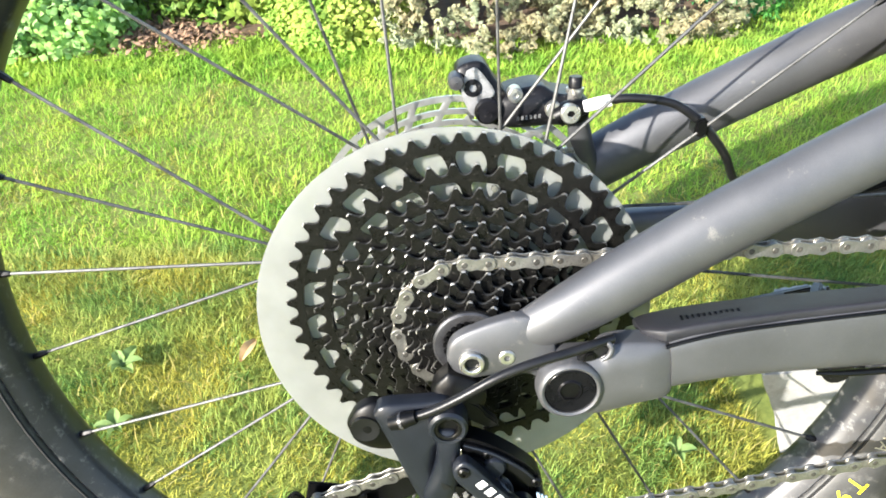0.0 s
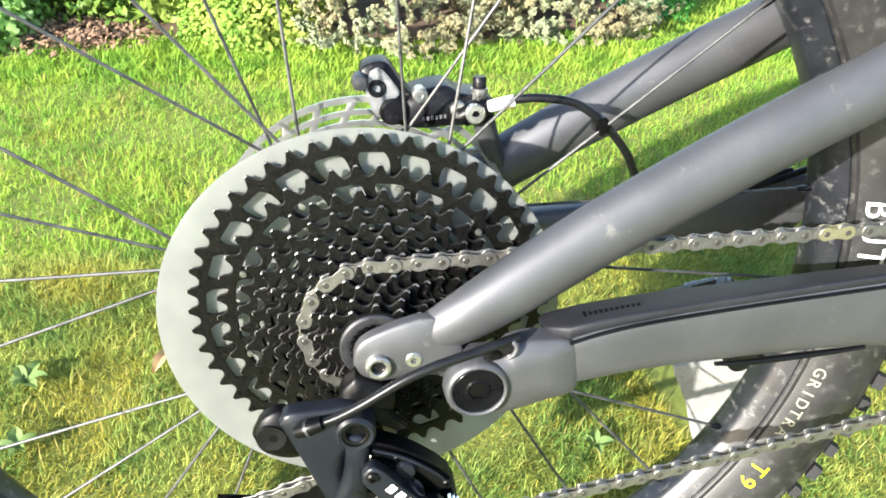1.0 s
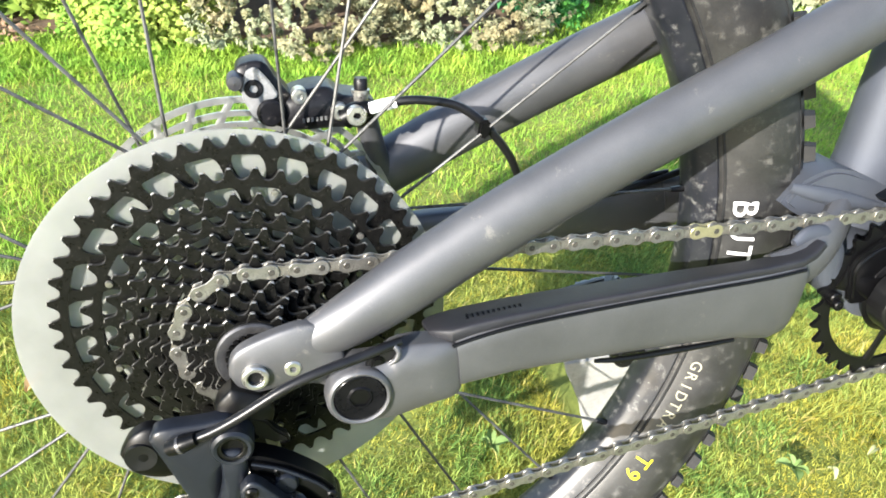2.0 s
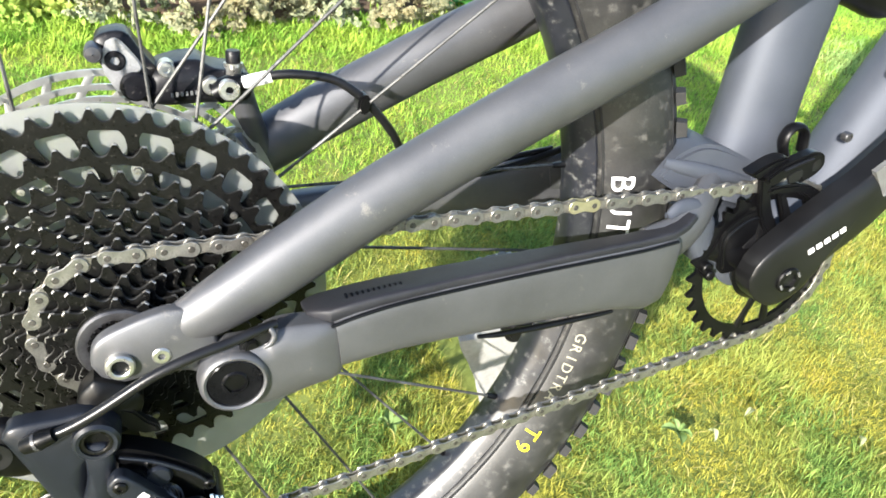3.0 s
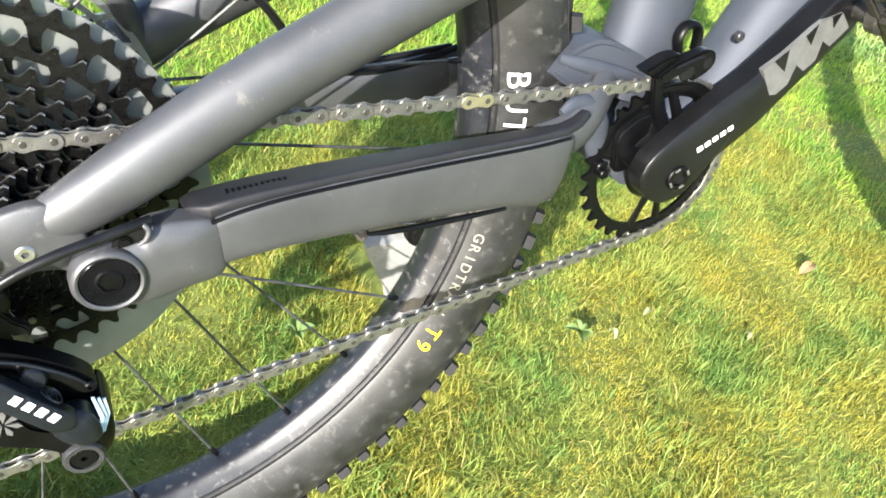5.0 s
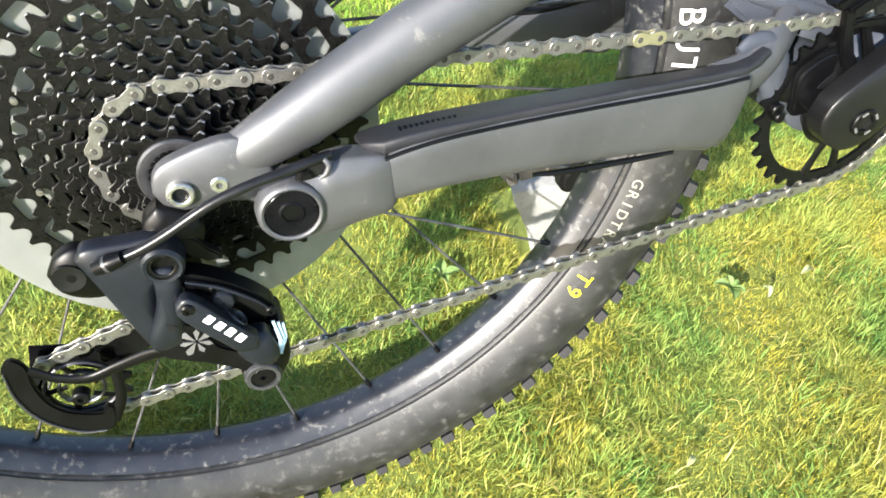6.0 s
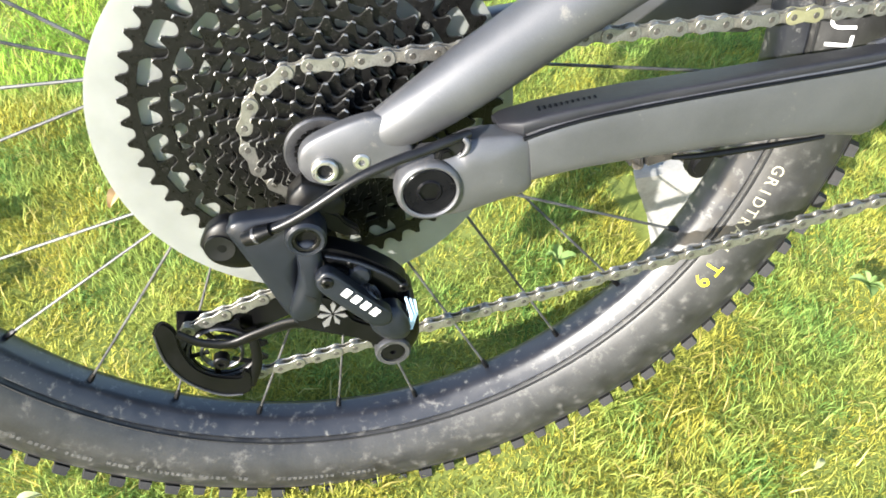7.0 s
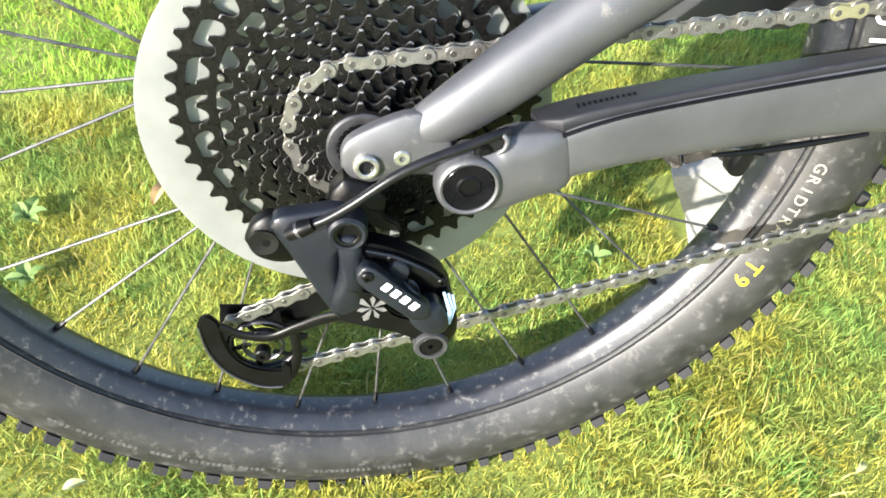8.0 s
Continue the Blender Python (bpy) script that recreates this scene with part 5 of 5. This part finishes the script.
def shrub(name, label, centre, radii, sprigs, leaves, leaf, spread, material, seed, wide=0.5, spiky=0.0, category="shrub"):
    """A shrub: a few woody stems and sprigs of leaves, gathered in clumps on an uneven dome."""
    rng = np.random.default_rng(seed)
    top = new(name)
    top.location = (*centre, 0)
    tagged(top, label, category)
    rx, ry, rz = radii
    d = rng.normal(0, 1, (sprigs, 3))
    d[:, 2] = np.abs(d[:, 2])
    d /= np.linalg.norm(d, axis=1, keepdims=True)
    bumps = np.array([1 + 0.28 * noise.noise(Vector(v) * 3.2 + Vector((seed, 0, 0))) for v in d])
    depth = rng.uniform(0.62, 1.0, sprigs) ** 0.6
    tips = d * np.array([rx, ry, rz]) * (bumps * depth)[:, None]
    tips[:, 2] += 0.01
    idx = np.repeat(np.arange(sprigs), leaves)
    n = len(idx)
    if spiky:
        along = rng.uniform(-1, 1, n)
        axis = d[idx] + np.array([0, 0, spiky]) + rng.normal(0, 0.25, (sprigs, 3))[idx]
        axis /= np.linalg.norm(axis, axis=1, keepdims=True)
        places = tips[idx] + axis * (along * spread)[:, None] + rng.normal(0, spread * 0.16, (n, 3))
    else:
        places = tips[idx] + rng.normal(0, spread, (n, 3))
    places[:, 2] = np.maximum(places[:, 2], 0.004)
    leaf_mesh("foliage", places, leaf * rng.uniform(0.6, 1.3, n), d[idx] + [0, 0, 0.5], rng, material, top, "", wide=wide)
    for k in range(5):
        a = 2 * math.pi * k / 5 + seed
        e = Vector((rx * 0.6 * math.cos(a), ry * 0.6 * math.sin(a), rz * 0.75))
        bm = sweep([(0, 0, -10), e * 380, e * 1000], [9, 6, 2.5], 8, side=(0.3, 0.9, 0.1))
        part("stem", bm, BARK, top)
    return top


BARK = surface("brown_bark", (0.07, 0.045, 0.03), (0.16, 0.11, 0.08), 60, 0.9, 0.0, 0.8, 400)
CHIP = surface("bark_chips", (0.1, 0.058, 0.035), (0.3, 0.185, 0.115), 40, 0.9, 0.0, 0.6, 400, per_island=0.6)
GREY_LEAF = leafy("grey_green_foliage", (0.15, 0.18, 0.1), (0.34, 0.37, 0.24), (0.3, 0.25, 0.14), 9.0, 0.3)
LIME_LEAF = leafy("lime_foliage", (0.13, 0.27, 0.04), (0.32, 0.45, 0.09), (0.38, 0.45, 0.1), 8.0)
MINT_LEAF = leafy("mint_green_foliage", (0.2, 0.38, 0.13), (0.42, 0.58, 0.3), (0.28, 0.5, 0.1), 10.0)
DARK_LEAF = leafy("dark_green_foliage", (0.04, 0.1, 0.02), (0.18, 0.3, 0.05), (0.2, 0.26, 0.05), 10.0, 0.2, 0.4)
BLUE_LEAF = leafy("blue_green_foliage", (0.03, 0.16, 0.06), (0.08, 0.3, 0.12), (0.1, 0.3, 0.04), 10.0)

shrub("grey_shrub", "grey-green feathery shrub with brown inner twigs", (0.12, 1.46), (0.34, 0.3, 0.42), 1500, 26, 0.014, 0.022, GREY_LEAF, 3, 0.45, 0.4)
shrub("grey_shrub", "grey-green feathery shrub spreading over the lawn edge", (0.52, 1.5), (0.3, 0.28, 0.38), 1300, 26, 0.014, 0.022, GREY_LEAF, 5, 0.45, 0.4)
shrub("lime_plant", "low yellow-green leafy border plant", (-0.22, 1.42), (0.17, 0.16, 0.17), 460, 26, 0.014, 0.018, LIME_LEAF, 7, 0.75, category="plant")
shrub("mint_plant", "pale green rounded-leaf border plant", (-0.9, 1.42), (0.2, 0.2, 0.2), 480, 22, 0.018, 0.02, MINT_LEAF, 9, 0.85, category="plant")
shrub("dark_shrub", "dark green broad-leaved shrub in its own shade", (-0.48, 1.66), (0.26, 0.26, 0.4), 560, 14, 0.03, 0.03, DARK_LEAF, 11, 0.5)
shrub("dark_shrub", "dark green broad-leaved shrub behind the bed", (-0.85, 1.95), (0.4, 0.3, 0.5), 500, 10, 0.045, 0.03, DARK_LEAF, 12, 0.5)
shrub("blue_green_plant", "small blue-green plant beside the shrub", (0.78, 1.5), (0.1, 0.1, 0.12), 160, 12, 0.025, 0.014, BLUE_LEAF, 13, 0.4, category="plant")
x_at = 1.15
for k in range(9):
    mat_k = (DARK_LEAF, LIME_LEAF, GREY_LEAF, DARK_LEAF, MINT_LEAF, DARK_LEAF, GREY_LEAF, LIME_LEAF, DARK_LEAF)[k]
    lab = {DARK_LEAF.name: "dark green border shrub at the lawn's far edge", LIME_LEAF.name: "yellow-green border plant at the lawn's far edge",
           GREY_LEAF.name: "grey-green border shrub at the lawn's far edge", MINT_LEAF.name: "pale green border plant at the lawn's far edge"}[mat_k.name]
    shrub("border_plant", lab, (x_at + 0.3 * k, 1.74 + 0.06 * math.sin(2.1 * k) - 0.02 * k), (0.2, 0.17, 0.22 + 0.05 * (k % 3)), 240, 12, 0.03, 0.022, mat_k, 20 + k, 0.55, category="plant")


def soil_bed(outline, name, label):
    bm = bmesh.new()
    n = len(outline)
    vs = [bm.verts.new((x, y, ground_height(x, y) + 0.012)) for x, y in outline]
    low = [bm.verts.new((x, y, -0.03)) for x, y in outline]
    bm.faces.new(vs)
    for i in range(n):
        j = (i + 1) % n
        bm.faces.new((vs[j], vs[i], low[i], low[j]))
    bmesh.ops.recalc_face_normals(bm, faces=bm.faces[:])
    bmesh.ops.triangulate(bm, faces=bm.faces[:])
    return tagged(part(name, bm, SOIL, None, smooth=False), label, "soil", kind="structure")


soil_bed([(-2.2, 1.34), (-1.2, 1.3), (-0.78, 1.34), (-0.55, 1.36), (-0.3, 1.42), (0.1, 1.3), (0.5, 1.32), (0.75, 1.42), (1.0, 1.66), (1.6, 1.66), (2.4, 1.52), (4.5, 1.45), (4.5, 2.6), (-2.2, 2.6)], "flower_bed", "dark brown soil of the flower bed")


def bark_chips():
    """Reddish-brown chips and dry leaves along the bed."""
    rng = np.random.default_rng(31)
    n = 1800
    places = np.stack([rng.normal(-0.66, 0.09, n), rng.normal(1.36, 0.05, n), rng.uniform(0.012, 0.04, n)], -1)
    ob = leaf_mesh("bark_chips", places, rng.uniform(0.008, 0.028, n), np.tile([0.0, 0.0, 1.0], (n, 1)), rng, CHIP, None, "reddish-brown bark chips and dry leaves", wide=0.45)
    tagged(ob, "reddish-brown bark chips and dry leaves", "bark chips", kind="stuff")


bark_chips()


# ---- single leaves and weeds lying in the lawn ----
def fallen_leaf(x, y, length, turn, material, label, name="fallen_leaf"):
    bm = bmesh.new()
    n = 7
    loops = []
    for k in range(n):
        t = k / (n - 1)
        w = 0.5 * length * 0.42 * math.sin(math.pi * min(0.97, 0.06 + 0.9 * t)) ** 0.8
        z = 0.006 * math.sin(math.pi * t)
        loops.append([(length * (t - 0.5), -w, z + 0.004), (length * (t - 0.5), 0, z), (length * (t - 0.5), w, z + 0.003)])
    grid_faces(bm, loops, closed_u=False, caps=False)
    ob = part(name, bm, material, None, at=pose(x, y, ground_height(x, y) + 0.014, 8, -5, turn))
    return tagged(ob, label, "leaf", group="leaves in the lawn")


DRY_LEAF = leafy("dry_tan_leaf", (0.42, 0.28, 0.13), (0.55, 0.38, 0.2), (0.4, 0.22, 0.1), 60.0, 0.2)
PALE_LEAF = leafy("bleached_leaf", (0.3, 0.34, 0.17), (0.4, 0.42, 0.25), (0.36, 0.36, 0.16), 60.0, 0.2)
WEED_LEAF = leafy("weed_leaf", (0.13, 0.22, 0.07), (0.25, 0.34, 0.13), (0.22, 0.3, 0.08), 20.0, 0.35)
LEAVES = [
    (0.916, 0.046, 0.036, 15, "dry", "curled tan dry leaf lying in the lawn"),
    (-0.235, 0.278, 0.035, 70, "dry", "reddish-brown dry leaf in the lawn"),
    (0.632, 0.041, 0.016, 20, "pale", "small bleached leaf in the lawn"),
    (0.736, -0.027, 0.014, 50, "pale", "bleached curled leaf in the lawn"),
    (0.566, 0.023, 0.015, 80, "pale", "pale green pointed leaf in the lawn"),
    (0.375, -0.139, 0.013, 40, "pale", "bleached leaf in the lawn"),
    (-0.265, -0.063, 0.02, 10, "pale", "pale leaf in the lawn"),
]
WEEDS = [
    (-0.376, 0.261, 6, 0.034, 10, "broad-leaved blue-green weed in the lawn"),
    (-0.354, 0.170, 5, 0.03, 40, "broad-leaved pale weed in the lawn"),
    (0.220, 0.113, 5, 0.024, 0, "small blue-green weed in the lawn"),
    (0.532, 0.037, 5, 0.026, 20, "broad-leaved grey-green weed in the lawn"),
]
for x, y, l, turn, m, lab in LEAVES:
    fallen_leaf(x, y, l, turn, {"dry": DRY_LEAF, "pale": PALE_LEAF}[m], lab)


def weed(x, y, count, length, turn, label):
    """A rosette of broad leaves in the grass."""
    top = new("lawn_weed")
    top.location = (x, y, ground_height(x, y) + 0.003)
    tagged(top, label, "weed")
    for k in range(count):
        bm = bmesh.new()
        loops = []
        a = radians(turn + 360 / count * k + 14 * math.sin(3 * k))
        ln = length * 0.78 * (0.8 + 0.3 * math.sin(5 * k + x * 9))
        for q in range(6):
            t = q / 5
            w = ln * 0.27 * math.sin(math.pi * min(0.98, 0.1 + 0.86 * t))
            z = 0.006 + 0.008 * math.sin(2.4 * t)
            c, s = math.cos(a), math.sin(a)
            loops.append([(ln * t * c - o * w * s, ln * t * s + o * w * c, z + abs(o) * 0.004) for o in (-1, 0, 1)])
        grid_faces(bm, loops, closed_u=False, caps=False)
        part("weed_leaf", bm, WEED_LEAF, top)


for x, y, c, l, turn, lab in WEEDS:
    weed(x, y, c, l, turn, lab)
